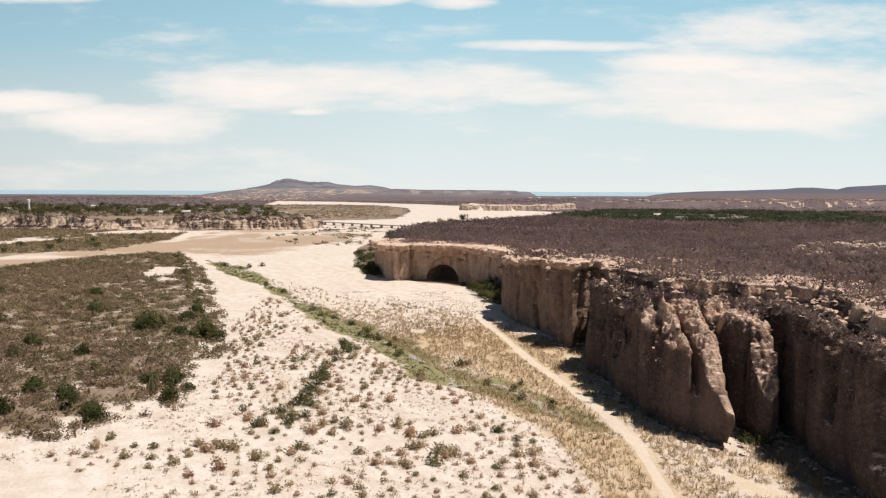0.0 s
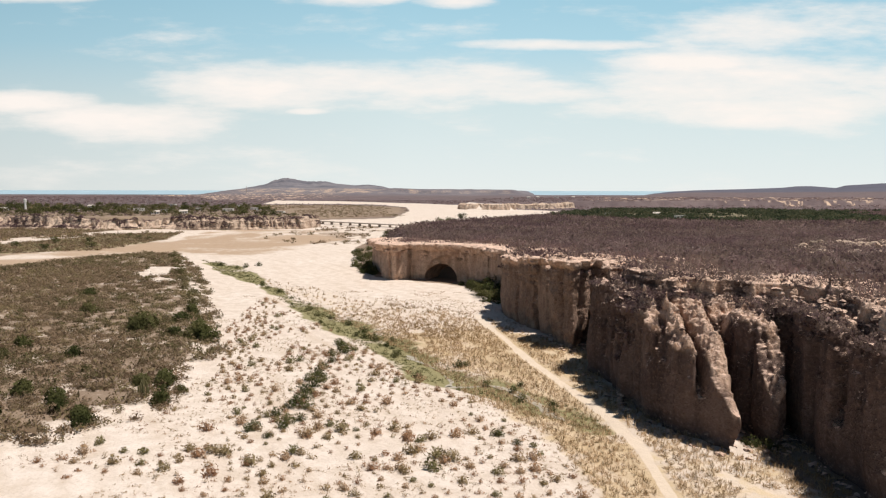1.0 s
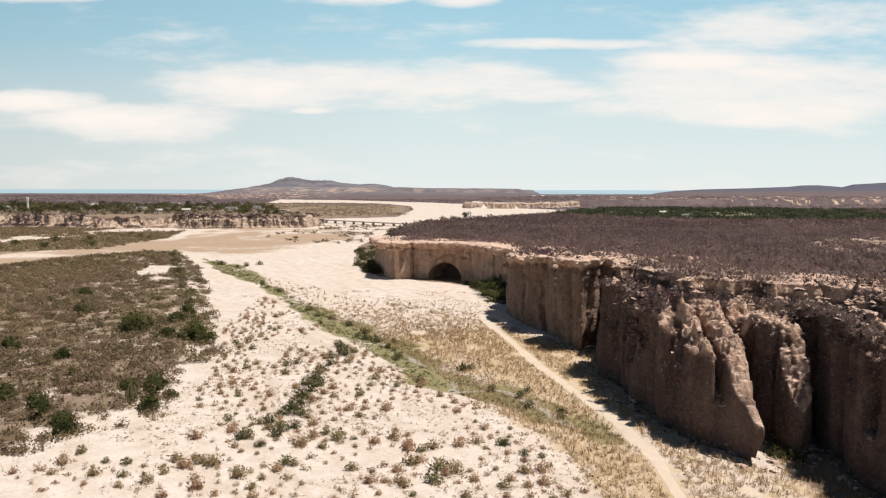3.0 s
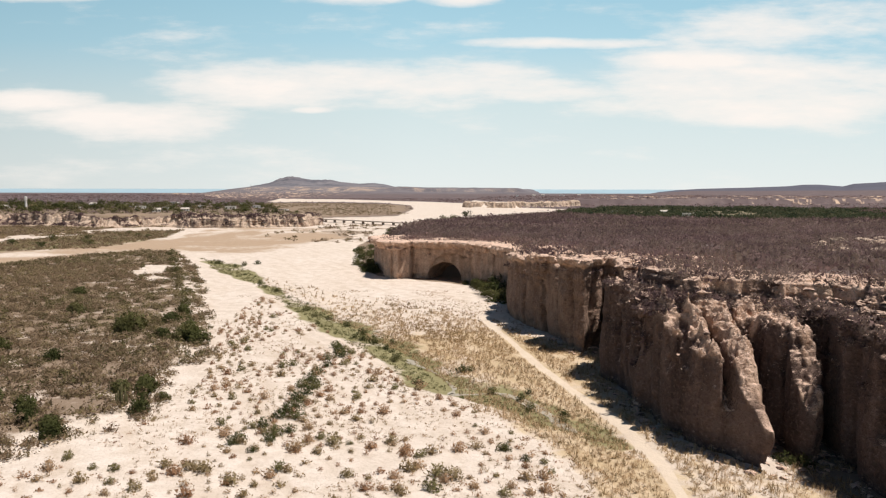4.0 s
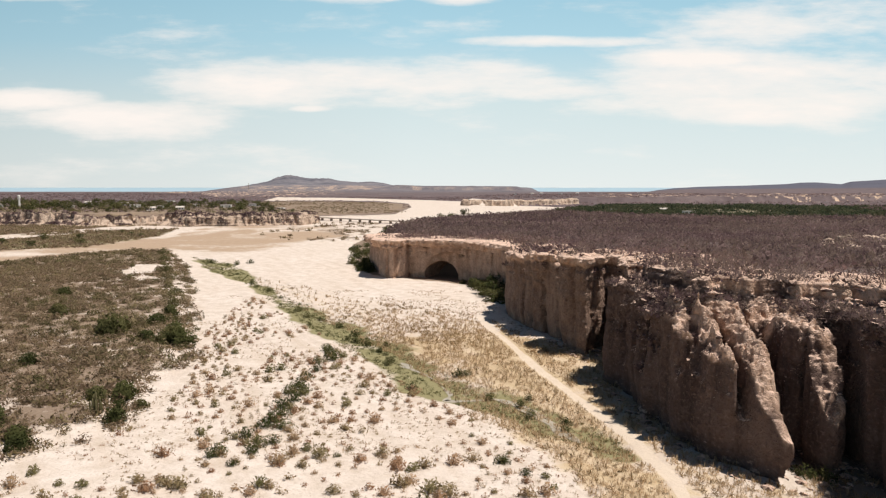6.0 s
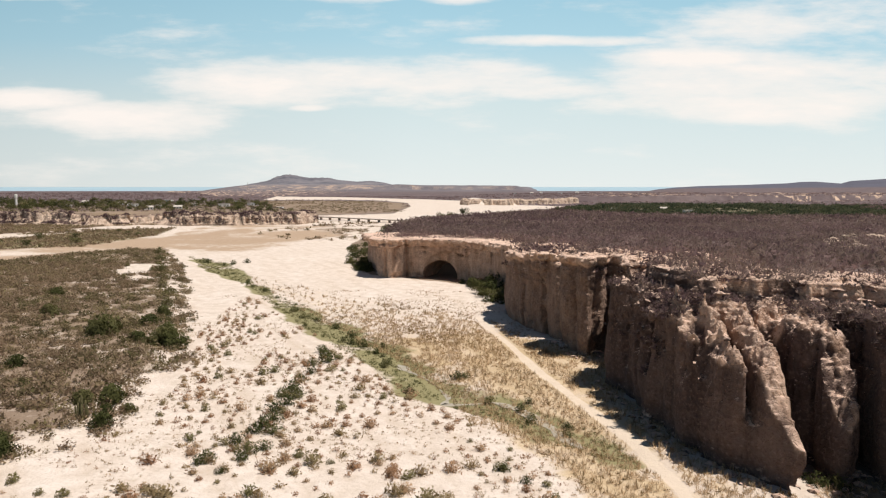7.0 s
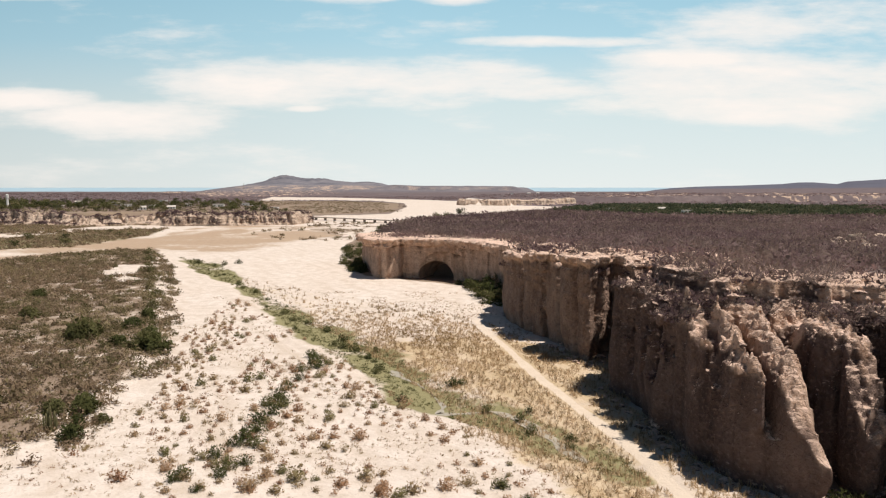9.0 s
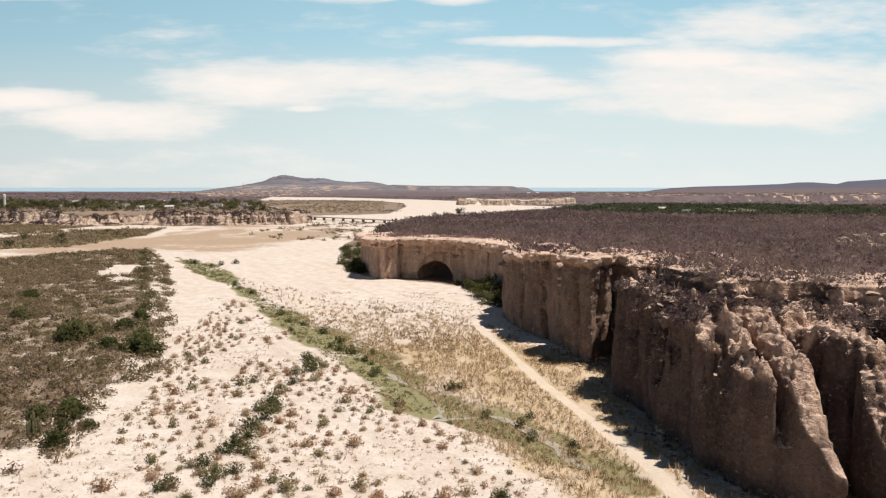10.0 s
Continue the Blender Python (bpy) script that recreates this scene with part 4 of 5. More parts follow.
def sprays(base, rad, hgt, twigs, leaves, leaf=0.2, width=0.05, low=0.05):
    """Loose plants: thin twigs from the root and small leaves round their tips."""
    n = len(base)
    base, rad, hgt = np.asarray(base, float), np.broadcast_to(rad, n), np.broadcast_to(hgt, n)

    def spread(count, pow_r):
        a = rng.uniform(0, 2 * np.pi, (n, count))
        u = rng.uniform(low, 1, (n, count))
        rho = rng.uniform(0, 1, (n, count)) ** pow_r
        lobe = 1 + 0.30 * np.sin(2 * a + rng.uniform(0, 6.3, (n, 1))) + 0.2 * np.sin(5 * a + rng.uniform(0, 6.3, (n, 1)))
        c = np.sqrt(1 - u * u)
        off = np.stack([c * np.cos(a) * lobe, c * np.sin(a) * lobe, u], -1) * rho[..., None]
        return off * np.stack([rad, rad, hgt], -1)[:, None, :]
    tris = []
    if twigs:
        tip = spread(twigs, 0.25)
        side = rng.normal(size=tip.shape)
        side /= np.linalg.norm(side, axis=-1, keepdims=True)
        side *= (rad * width)[:, None, None]
        root = tip * [0.12, 0.12, 0.02]
        tris.append(np.stack([root - side * 0.6, tip * 0.62 + side, tip], 2) + base[:, None, None, :])
    if leaves:
        mid = spread(leaves, 0.4)
        arm = rng.normal(size=(*mid.shape[:2], 3, 3)) * (rad * leaf)[:, None, None, None]
        tris.append(mid[:, :, None, :] + arm + base[:, None, None, :])
    t = np.concatenate(tris, 1)
    flat = np.cross(t[:, :, 1] - t[:, :, 0], t[:, :, 2] - t[:, :, 0])
    flat /= np.linalg.norm(flat, axis=-1, keepdims=True) + 1e-9
    out = t.mean(2) - base[:, None, :]
    out = out / (np.stack([rad, rad, hgt], -1)[:, None, :] + 1e-6) + [0, 0, 0.25]
    out /= np.linalg.norm(out, axis=-1, keepdims=True) + 1e-9
    turn = (flat * out).sum(-1) < 0
    t[turn] = t[turn][:, ::-1]
    flat[turn] *= -1
    normal = np.repeat((0.7 * out + 0.45 * flat).reshape(-1, 3), 3, axis=0)
    t[..., 2] = np.maximum(t[..., 2], base[:, None, None, 2] - 0.05)
    count = t.shape[1] * n
    patch = 0.5 + 1.5 * fbm(base[:, 0] / 22, base[:, 1] / 22, 0, 3, 93)
    tint = np.repeat(np.clip(0.5 * rng.uniform(0, 1, n) + 0.5 * patch, 0, 0.999), t.shape[1] * 3)
    return t.reshape(-1, 3), np.arange(count * 3).reshape(-1, 3), tint, normal


def stuff(name, label, category, mat, *args, **kw):
    v, f, tint, nrm = sprays(*args, **kw)
    me = raw_mesh(name, v, f, True, nrm, tint=tint)
    me.materials.append(mat)
    return tagged(new(name, me), label, category, kind="stuff")


def in_view(x, y, slack=0.74):
    return (np.abs(x) < slack * (y + 4) + 6) & (y > 40)


def size(n, lo, hi):
    return lo + (hi - lo) * rng.uniform(0, 1, n) ** 1.6


def scrub_fields():
    # bare thorn scrub on the mesa
    def mesa(x, y):
        d = inside(MESA, x, y)
        lip = np.where(((x < 39.5) & (y < 96)) | (y > 245), 12.5, np.interp(y, (122, 130), (5.4, 2.6)))
        return in_view(x, y) & (d > lip + fbm(x / 5, y / 5, 0, 2, 75)) & ~((inside(SCARS[0], x, y) > 0) & (fbm(x / 9, y / 9, 0, 3, 55) > 0.04))
    p = on_ground(scatter(7600, lambda x, y: mesa(x, y) & (inside(WOODS, x, y) < 0) & (fbm(x / 7, y / 7, 0, 3, 94) > -0.28), -40, 260, 45, 330))
    n = len(p)
    p[:, 2] = np.where(p[:, 1] < 246, np.maximum(p[:, 2], mesa_top(p[:, 0], p[:, 1])), p[:, 2])
    q = p[rng.choice(n, 620, replace=False)]
    stuff("thorn_thicket", "tall pale grey leafless thorn thickets on the mesa", "scrub", MAT_THORN, q, size(len(q), 1.6, 3.4), size(len(q), 1.8, 3.6), 60, 24, leaf=0.06, width=0.022, low=-0.1)
    stuff("mesa_scrub", "dense leafless grey-brown thorn scrub on the mesa", "scrub", MAT_SCRUB, p, size(n, 1.2, 3.8), size(n, 1.0, 3.0), 26, 30, leaf=0.085, width=0.028, low=-0.15)
    p = on_ground(scatter(9000, lambda x, y: mesa(x, y) & (inside(WOODS, x, y) < 0), -40, 620, 320, 860))
    n = len(p)
    stuff("mesa_scrub", "leafless grey-brown thorn scrub far along the mesa", "scrub", MAT_SCRUB, p, size(n, 1.8, 5.2), size(n, 1.2, 3.2), 6, 17, leaf=0.12, low=-0.15)
    # scrub on the worn edge of the cliff
    keep = (cliff_normals[:, 2] > 0.5) & (mesa_top(cliff_points[:, 0], cliff_points[:, 1]) - cliff_points[:, 2] > 1.6 + fbm(cliff_points[:, 0] / 4, cliff_points[:, 1] / 4, 0, 2, 124)) & ~((cliff_points[:, 0] < 41) & (cliff_points[:, 1] < 93) & (cliff_points[:, 1] > 70)) & (cliff_points[:, 1] > 50) & (cliff_points[:, 2] > 5) & (fbm(cliff_points[:, 0] / 5, cliff_points[:, 1] / 5, 0, 2, 57) > -0.02)
    q = cliff_points[keep]
    near = q[q[:, 1] < 131]
    away = q[q[:, 1] >= 125]
    q = np.concatenate([near[rng.choice(len(near), 2600)], away[rng.choice(len(away), 1300)]])
    q[:, 2] -= 0.1
    stuff("edge_scrub", "dry brown scrub along the cliff edge", "scrub", MAT_SCRUB, q, size(len(q), 0.45, 1.6), size(len(q), 0.4, 1.5), 10, 20, leaf=0.12, low=-0.1)

    # brush on the near bank
    def bank(x, y):
        return in_view(x, y) & (inside(BANK, x, y) + 3.0 * fbm(x / 9, y / 9, 0, 3, 71) > -1.0) & (inside(BARE, x, y) + 7 * fbm(x / 8, y / 8, 0, 3, 72) - 1 < 0)
    p = on_ground(scatter(9000, lambda x, y: bank(x, y) & (fbm(x / 2.2, y / 2.2, 0, 2, 76) + 0.3 * fbm(x / 25, y / 25, 0, 2, 78) > -0.22), -200, -30, 60, 315))
    n = len(p)
    stuff("bank_scrub", "olive and grey-brown brush covering the sandy bank", "scrub", MAT_BANK, p, size(n, 0.45, 1.7), size(n, 0.5, 1.7), 10, 44, leaf=0.14, low=-0.1)
    # green and grey belts up the valley

    def belts(x, y):
        return in_view(x, y) & ((inside(STRIP, x, y) > 1) | (inside(BROWN, x, y) + 8 * fbm(x / 20, y / 20, 0, 2, 67) > 0) | ((inside(WHITE, x, y) > 0) & (fbm(x / 15, y / 15, 0, 3, 68) > 0.12)) | ((np.maximum(inside(ISLES[0], x, y), inside(DUNES, x, y)) > 0) & (fbm(x / 9, y / 22, 0, 3, 59) > -0.05) & (vnoise(x / 2.2, y / 4.5, 0, 58) > 0.25)))
    p = on_ground(scatter(4200, belts, -340, -40, 240, 520))
    stuff("river_brush", "low green-grey brush beside the dry river", "scrub", MAT_BANK, p, size(len(p), 0.8, 2.4), size(len(p), 0.6, 1.8), 8, 16, leaf=0.2)
    pick = bluff_skin.reshape(-1, 3)
    pick = pick[(pick[:, 2] > 1.0)]
    pick = pick[rng.choice(len(pick), 9000)]
    pick = pick[(pick[:, 2] > 6.2) | (rng.uniform(0, 1, len(pick)) < np.where(pick[:, 0] < -200, 0.75, 0.25))]
    pick = pick[fbm(pick[:, 0] / 9, pick[:, 1] / 14, pick[:, 2] / 9, 2, 60) > np.where(pick[:, 2] > 6.2, -0.3, 0.02)]
    stuff("bluff_scrub", "dark scrub clinging to the pale bluff", "scrub", MAT_SCRUB, pick, size(len(pick), 0.6, 1.8), size(len(pick), 0.6, 1.6), 6, 16, leaf=0.22)
    # brush between the village houses
    p = on_ground(scatter(1800, lambda x, y: in_view(x, y) & (inside(PLATEAU_L, x, y) > 9), -480, -90, 515, 800))
    stuff("village_brush", "green and olive brush around the village", "scrub", MAT_OLIVE, p, size(len(p), 1.0, 2.8), size(len(p), 0.8, 2.4), 4, 22, leaf=0.16, low=-0.1)
    # the far plain

    def plain(x, y):
        return in_view(x, y) & (inside(SANDS, x, y) < -3) & (inside(WOODS, x, y) < 0) & (inside(ISLES[1], x, y) < 0) & ((y > 820) | (inside(PLATEAU_L, x, y) > 15))
    p = on_ground(scatter(12000, plain, -1000, 1000, 520, 1500))
    stuff("plain_scrub", "dark thorn scrub covering the far plain", "scrub", MAT_PLAIN, p, size(len(p), 1.2, 3.4), size(len(p), 0.8, 2.0), 0, 12, leaf=0.2, low=-0.1)
    p = on_ground(scatter(2600, lambda x, y: (inside(ISLES[1], x, y) + 25 * fbm(x / 40, y / 90, 0, 3, 69) > 0) & (fbm(x / 25, y / 70, 0, 3, 70) > -0.25), -350, -30, 640, 1440))
    stuff("island_scrub", "sparse grey-olive scrub on a river island", "scrub", MAT_BANK, p, size(len(p), 0.7, 2.2), size(len(p), 0.4, 1.2), 0, 12, leaf=0.2, low=-0.1)
    # the woods by the river
    p = on_ground(scatter(3500, lambda x, y: (inside(WOODS, x, y) + 30 * fbm(x / 60, y / 60, 0, 3, 61) > 0) & (fbm(x / 50, y / 26, 0, 3, 62) > -0.04), 100, 560, 430, 960))
    stuff("river_woods", "belt of dark green riverside woods", "woods", MAT_WOODS, p, size(len(p), 1.8, 4.5), size(len(p), 1.5, 4.2), 2, 36, leaf=0.17, low=-0.1)


def sand_plants():
    def grass(x, y):
        return in_view(x, y) & (inside(GOLDS, x, y) + 2 * fbm(x / 6, y / 6, 0, 3, 63) > 0) & (to_line(TRACK, x, y) > 1.15) & (fbm(x / 3.5, y / 5, 0, 3, 73) > -0.42) & (vnoise(x / 0.7, y / 0.9, 0, 74) > -1.0 + 1.5 * step(120, 195, y))
    p = on_ground(scatter(15500, grass, -65, 44, 56, 236))
    stuff("dry_grass", "golden dry grass tufts beside the track", "grass", MAT_STRAW, p, size(len(p), 0.18, 0.6), size(len(p), 0.35, 1.15), 12, 0, width=0.11)

    def sedge(x, y):
        return in_view(x, y) & (inside(GREENS, x, y) + 1.5 * fbm(x / 6, y / 6, 0, 3, 64) > 0.2) & (to_line(STREAM, x, y) > 1.0)
    p = on_ground(scatter(2500, sedge, -98, 26, 78, 290))
    stuff("sedge", "low green sedge along the stream bed", "grass", MAT_SEDGE, p, size(len(p), 0.2, 0.7), size(len(p), 0.15, 0.6), 10, 10, leaf=0.14, width=0.12)

    def sand(x, y):
        return in_view(x, y) & (inside(SANDS, x, y) > 1) & (inside(GREENS, x, y) < -1) & (inside(GOLDS, x, y) < 1) & (y < 300) & (fbm(x / 10, y / 10, 0, 3, 65) > -0.12)
    p = on_ground(scatter(4000, sand, -60, 20, 56, 200))
    stuff("sand_tufts", "small dry tufts scattered on pale sand", "tufts", MAT_DRY, p, size(len(p), 0.12, 0.42), size(len(p), 0.15, 0.55), 12, 10, leaf=0.16, width=0.08)


STREAM = [(-4.6, 124.5), (-3.1, 121.0), (-0.8, 117.5), (1.4, 112.2), (2.7, 107.0), (1.9, 103.4), (4.9, 104.3), (8.2, 105.2), (11.3, 103.2), (13.7, 99.8), (15.3, 95.9), (15.6, 92.8), (17.6, 89.5)]


def build_stream():
    pts = np.asarray(STREAM)
    k = np.linspace(0, len(pts) - 1, 90)
    x, y = np.interp(k, np.arange(len(pts)), pts[:, 0]), np.interp(k, np.arange(len(pts)), pts[:, 1])
    tx, ty = np.gradient(x), np.gradient(y)
    n = np.hypot(tx, ty)
    w = np.maximum(0.45 + 1.5 * fbm(k / 1.3, 0 * k, 0, 4, 90), 0.06)
    x, y = x + 0.7 * fbm(k / 2.5, 0 * k, 0, 3, 91), y + 0.7 * fbm(k / 2.5, 9 + 0 * k, 0, 3, 92)
    z = terrain(x, y) + 0.07
    left, right = np.stack([x - ty / n * w, y + tx / n * w, z], -1), np.stack([x + ty / n * w, y - tx / n * w, z], -1)
    me = raw_mesh("stream", np.concatenate([left, right]), grid_faces(2, 90), True)
    me.materials.append(MAT_WATER)
    tagged(new("stream", me), "narrow shallow stream in a green bed", "stream", kind="structure")


def shrub(name, label, category, group, mat, rad, hgt, twigs, leaves, leaf):
    """A single bush: leaves over a bundle of stems."""
    v, f, _, nrm = sprays(np.zeros((1, 3)), rad, hgt, twigs, leaves, leaf=leaf)
    me = raw_mesh(name, v, f, True, nrm, tint=np.zeros(len(v)))
    me.materials.append(mat)
    ob = tagged(new(name, me), label, category, group)
    v, f, _, nrm = sprays(np.zeros((1, 3)), rad * 0.7, hgt * 0.75, 14, 0, width=0.05)
    me = raw_mesh("woody_base", v, f, True, nrm, tint=np.zeros(len(v)))
    me.materials.append(MAT_BARK)
    base = new("woody_base", me)
    base.parent = ob
    return ob


planted = set()


def plant_out(protos, spots):
    """The first stands of each kind are the prototypes themselves; the rest are copies."""
    used = planted
    for i, (x, y, s) in enumerate(spots):
        ob = protos[i % len(protos)]
        z = float(terrain(np.array([x]), np.array([y]))[0])
        m = pose(x, y, z - 0.03, 0, 0, (i * 137.5) % 360)
        sc = (s, s, s * (0.85 + 0.3 * ((i * 0.618) % 1)))
        if ob in used:
            c = copy_thing(ob, m)
        else:
            used.add(ob)
            c = ob
            c.matrix_basis = m
        c.scale = sc


def sand_shrubs():
    dry = [shrub("desert_shrub", "dry russet desert shrub on pale sand", "shrub", "shrubs on the sand", MAT_DRY, 0.75, 0.95, 90, 130, 0.12) for _ in range(4)]
    olive = [shrub("desert_shrub", "olive-green desert shrub on pale sand", "shrub", "shrubs on the sand", MAT_BRUSH, 0.75, 0.9, 50, 170, 0.12) for _ in range(3)]
    dark = [shrub("green_bush", "dark green leafy bush on pale sand", "bush", "green bushes on the sand", MAT_GREEN, 1.0, 1.3, 30, 330, 0.085) for _ in range(3)]
    zone = [(-45, 74), (-20, 57), (16, 57), (14, 78), (6, 94), (-5, 113), (-14, 132), (-30, 158), (-46, 190), (-45, 150), (-37, 122), (-34, 100), (-36, 88)]

    def ok(x, y):
        return (inside(zone, x, y) > 0) & (fbm(x / 6, y / 6, 0, 3, 66) + np.interp(y, (95, 150), (0.0, -0.35)) - 0.25 * (x < -26) * (y < 100) > -0.22)
    p = scatter(640, ok, -46, 18, 57, 190, gap=1.7)
    rest = on_ground(p[290:])
    stuff("small_shrubs", "small dry shrubs scattered over pale sand", "shrub", MAT_DRY, rest, size(len(rest), 0.3, 0.75), size(len(rest), 0.35, 0.9), 34, 44, leaf=0.15)
    p = p[:290]
    sizes = size(len(p), 0.5, 1.25)
    rows = [(x, y, s) for (x, y), s in zip(p, sizes)]
    plant_out(dry, rows[:225])
    plant_out(olive, rows[225:])
    # the dark belt that crosses the sand, and single bushes
    spots = [(-18.1, 130.4, 1.3), (-16.1, 123.5, 1.4), (-18.2, 121.6, 1.1), (-16.9, 127.0, 1.2), (-17.6, 117.0, 1.0), (-18.4, 113.0, 1.0), (-18.7, 109.0, 1.1), (-19.3, 105.5, 1.3), (-17.2, 105.5, 1.0), (-18.2, 107.2, 1.0), (-18.9, 99.8, 1.3), (-18.0, 102.5, 1.0), (-18.9, 94.4, 1.3), (-17.4, 92.3, 1.2),
             (-19.5, 92.3, 1.0), (-18.3, 96.6, 1.1), (-20.8, 89.3, 1.0), (-18.8, 86.4, 1.1), (-17.4, 87.7, 1.0), (-19.0, 84.7, 0.8), (-22.5, 84.7, 1.0), (-23.2, 83.8, 0.8), (-20.3, 81.6, 0.6), (-14.0, 138.7, 1.2), (-11.6, 136.3, 1.2), (-15.9, 141.2, 0.9),
             ]
    spots += [(4.3, 115.6, 1.15), (5.4, 115.4, 0.8), (-6.6, 124.0, 1.1), (12.0, 101.5, 0.8), (8.2, 104.8, 0.9), (-24.0, 160.5, 1.0), (9.9, 78.9, 0.6), (8.1, 82.1, 0.8),
             (-27.5, 164.0, 1.1), (-31.0, 171.0, 1.0), (-45.0, 202.0, 1.2), (-70.0, 259.0, 1.3), (-66.0, 262.0, 1.3), (-82.0, 268.0, 1.6), (16.5, 93.0, 0.7), (13.5, 104.0, 0.7), (-9.0, 131.0, 0.8)]
    clumps = [(-3.1, 82.1, 1.2), (-2.6, 76.8, 1.4), (-1.7, 77.5, 1.2), (-0.2, 81.3, 1.2), (0.3, 75.4, 1.5), (-0.2, 72.4, 1.5), (2.0, 74.7, 1.4), (1.2, 74.0, 1.1), (-6.6, 94.4, 1.3), (-10.3, 113.0, 1.0), (-11.7, 94.4, 1.1), (-11.5, 83.8, 1.4),
              (-4.9, 84.6, 1.2), (-1.5, 80.5, 1.1), (11.3, 74.7, 1.2), (-14.5, 84.7, 1.3), (-15.6, 82.1, 1.4), (-28.3, 77.5, 1.1), (-25.2, 76.8, 1.4), (-23.8, 76.1, 1.4), (-20.1, 73.4, 1.3), (-39.8, 76.2, 1.2), (-28.3, 83.8, 1.3), (-6.7, 72.1, 1.1),
              (-3.5, 72.1, 1.1), (-16.2, 76.8, 1.2), (-20.4, 87.4, 1.1), (-22.0, 88.8, 1.0), (-26.6, 75.4, 1.3), (-20.6, 104.0, 0.9), (-17.0, 98.0, 0.9)]
    plant_out(dry + olive, clumps)
    strip = scatter(24, lambda x, y: (inside(GREENS, x, y) > 0.5) & (to_line(STREAM, x, y) > 1.4), -90, 24, 84, 280, gap=3.5)
    spots += [(x, y, s) for (x, y), s in zip(strip, size(len(strip), 0.45, 1.1))]
    plant_out(dark, spots)
    foot = [shrub("green_bush", "dark green leafy bush at the cliff foot", "bush", "bushes at the cliff foot", MAT_GREEN, 2.0, 2.4, 20, 300, 0.10) for _ in range(2)]
    plant_out(foot, [(14.6, 181.0, 0.9), (16.0, 186.5, 1.1), (13.4, 191.0, 1.0), (15.4, 195.0, 1.2), (12.6, 199.0, 0.9), (14.8, 203.0, 1.0), (10.8, 205.5, 0.8), (17.8, 183.5, 1.1), (18.0, 178.0, 0.9), (8.6, 212.0, 0.6),
                     (37.5, 78.4, 0.6), (39.0, 77.6, 0.55), (40.2, 78.8, 0.6), (-25.5, 254.0, 0.6)])
    slope = [shrub("slope_bush", "dark olive bush on the vegetated mesa slope", "bush", "bushes on the mesa slope", MAT_GREEN, 1.7, 1.9, 20, 260, 0.10) for _ in range(2)]
    tail = scatter(46, lambda x, y: (inside(MESA, x, y) > -4) & (inside(MESA, x, y) < 13), -42, -14, 250, 345, gap=2.6)
    tail = np.concatenate([tail, scatter(24, lambda x, y: (inside(MESA, x, y) > -6) & (inside(MESA, x, y) < -0.5), -32, -17, 236, 266, gap=1.8)])
    plant_out(slope, [(x, y, s) for (x, y), s in zip(tail, size(len(tail), 0.5, 1.25))])
    # taller bushes of the near bank
    bank = [shrub("bank_bush", "dark green bush among brown brush", "bush", "green bushes on the bank", MAT_GREEN, 1.7, 2.4, 20, 1000, 0.10) for _ in range(3)]
    big = [(-44.8, 133.4, 1.5), (-46.6, 134.6, 1.2), (-48.5, 142.1, 1.1), (-59.4, 140.6, 1.5), (-61.5, 141.4, 1.1), (-51.2, 135.4, 0.9), (-40.4, 102.0, 1.0), (-43.3, 100.5, 0.8), (-37.8, 93.6, 0.7), (-56.2, 160.1, 1.0), (-55.0, 150.0, 1.0), (-38.8, 97.2, 0.6), (-37.2, 99.6, 0.5), (-45.5, 86.8, 0.75), (-48.8, 88.0, 0.7),
           (-44.0, 84.8, 0.8), (-51.0, 91.5, 0.9), (-57.0, 86.0, 0.9), (-58.0, 96.0, 1.0), (-66.0, 190.0, 1.2), (-72.0, 200.0, 1.2), (-77.0, 215.0, 1.3), (-84.0, 230.0, 1.4), (-60.0, 172.0, 1.1),
           (-97.0, 262.0, 1.3), (-105.0, 282.0, 1.5), (-80.0, 160.0, 1.0), (-92.0, 185.0, 1.0), (-75.0, 125.0, 0.9), (-62.0, 118.0, 0.8)]
    plant_out(bank, big[:19] + big[-4:])
    pale = [shrub("bank_bush", "olive-green bush among brown brush", "bush", "olive bushes on the bank", MAT_OLIVE, 1.5, 2.0, 30, 420, 0.09) for _ in range(2)]
    more = scatter(40, lambda x, y: (inside(BANK, x, y) > 2) & in_view(x, y), -150, -36, 70, 300, gap=5)
    plant_out(pale, big[19:-4] + [(x, y, s) for (x, y), s in zip(more, size(len(more), 0.6, 1.2))])


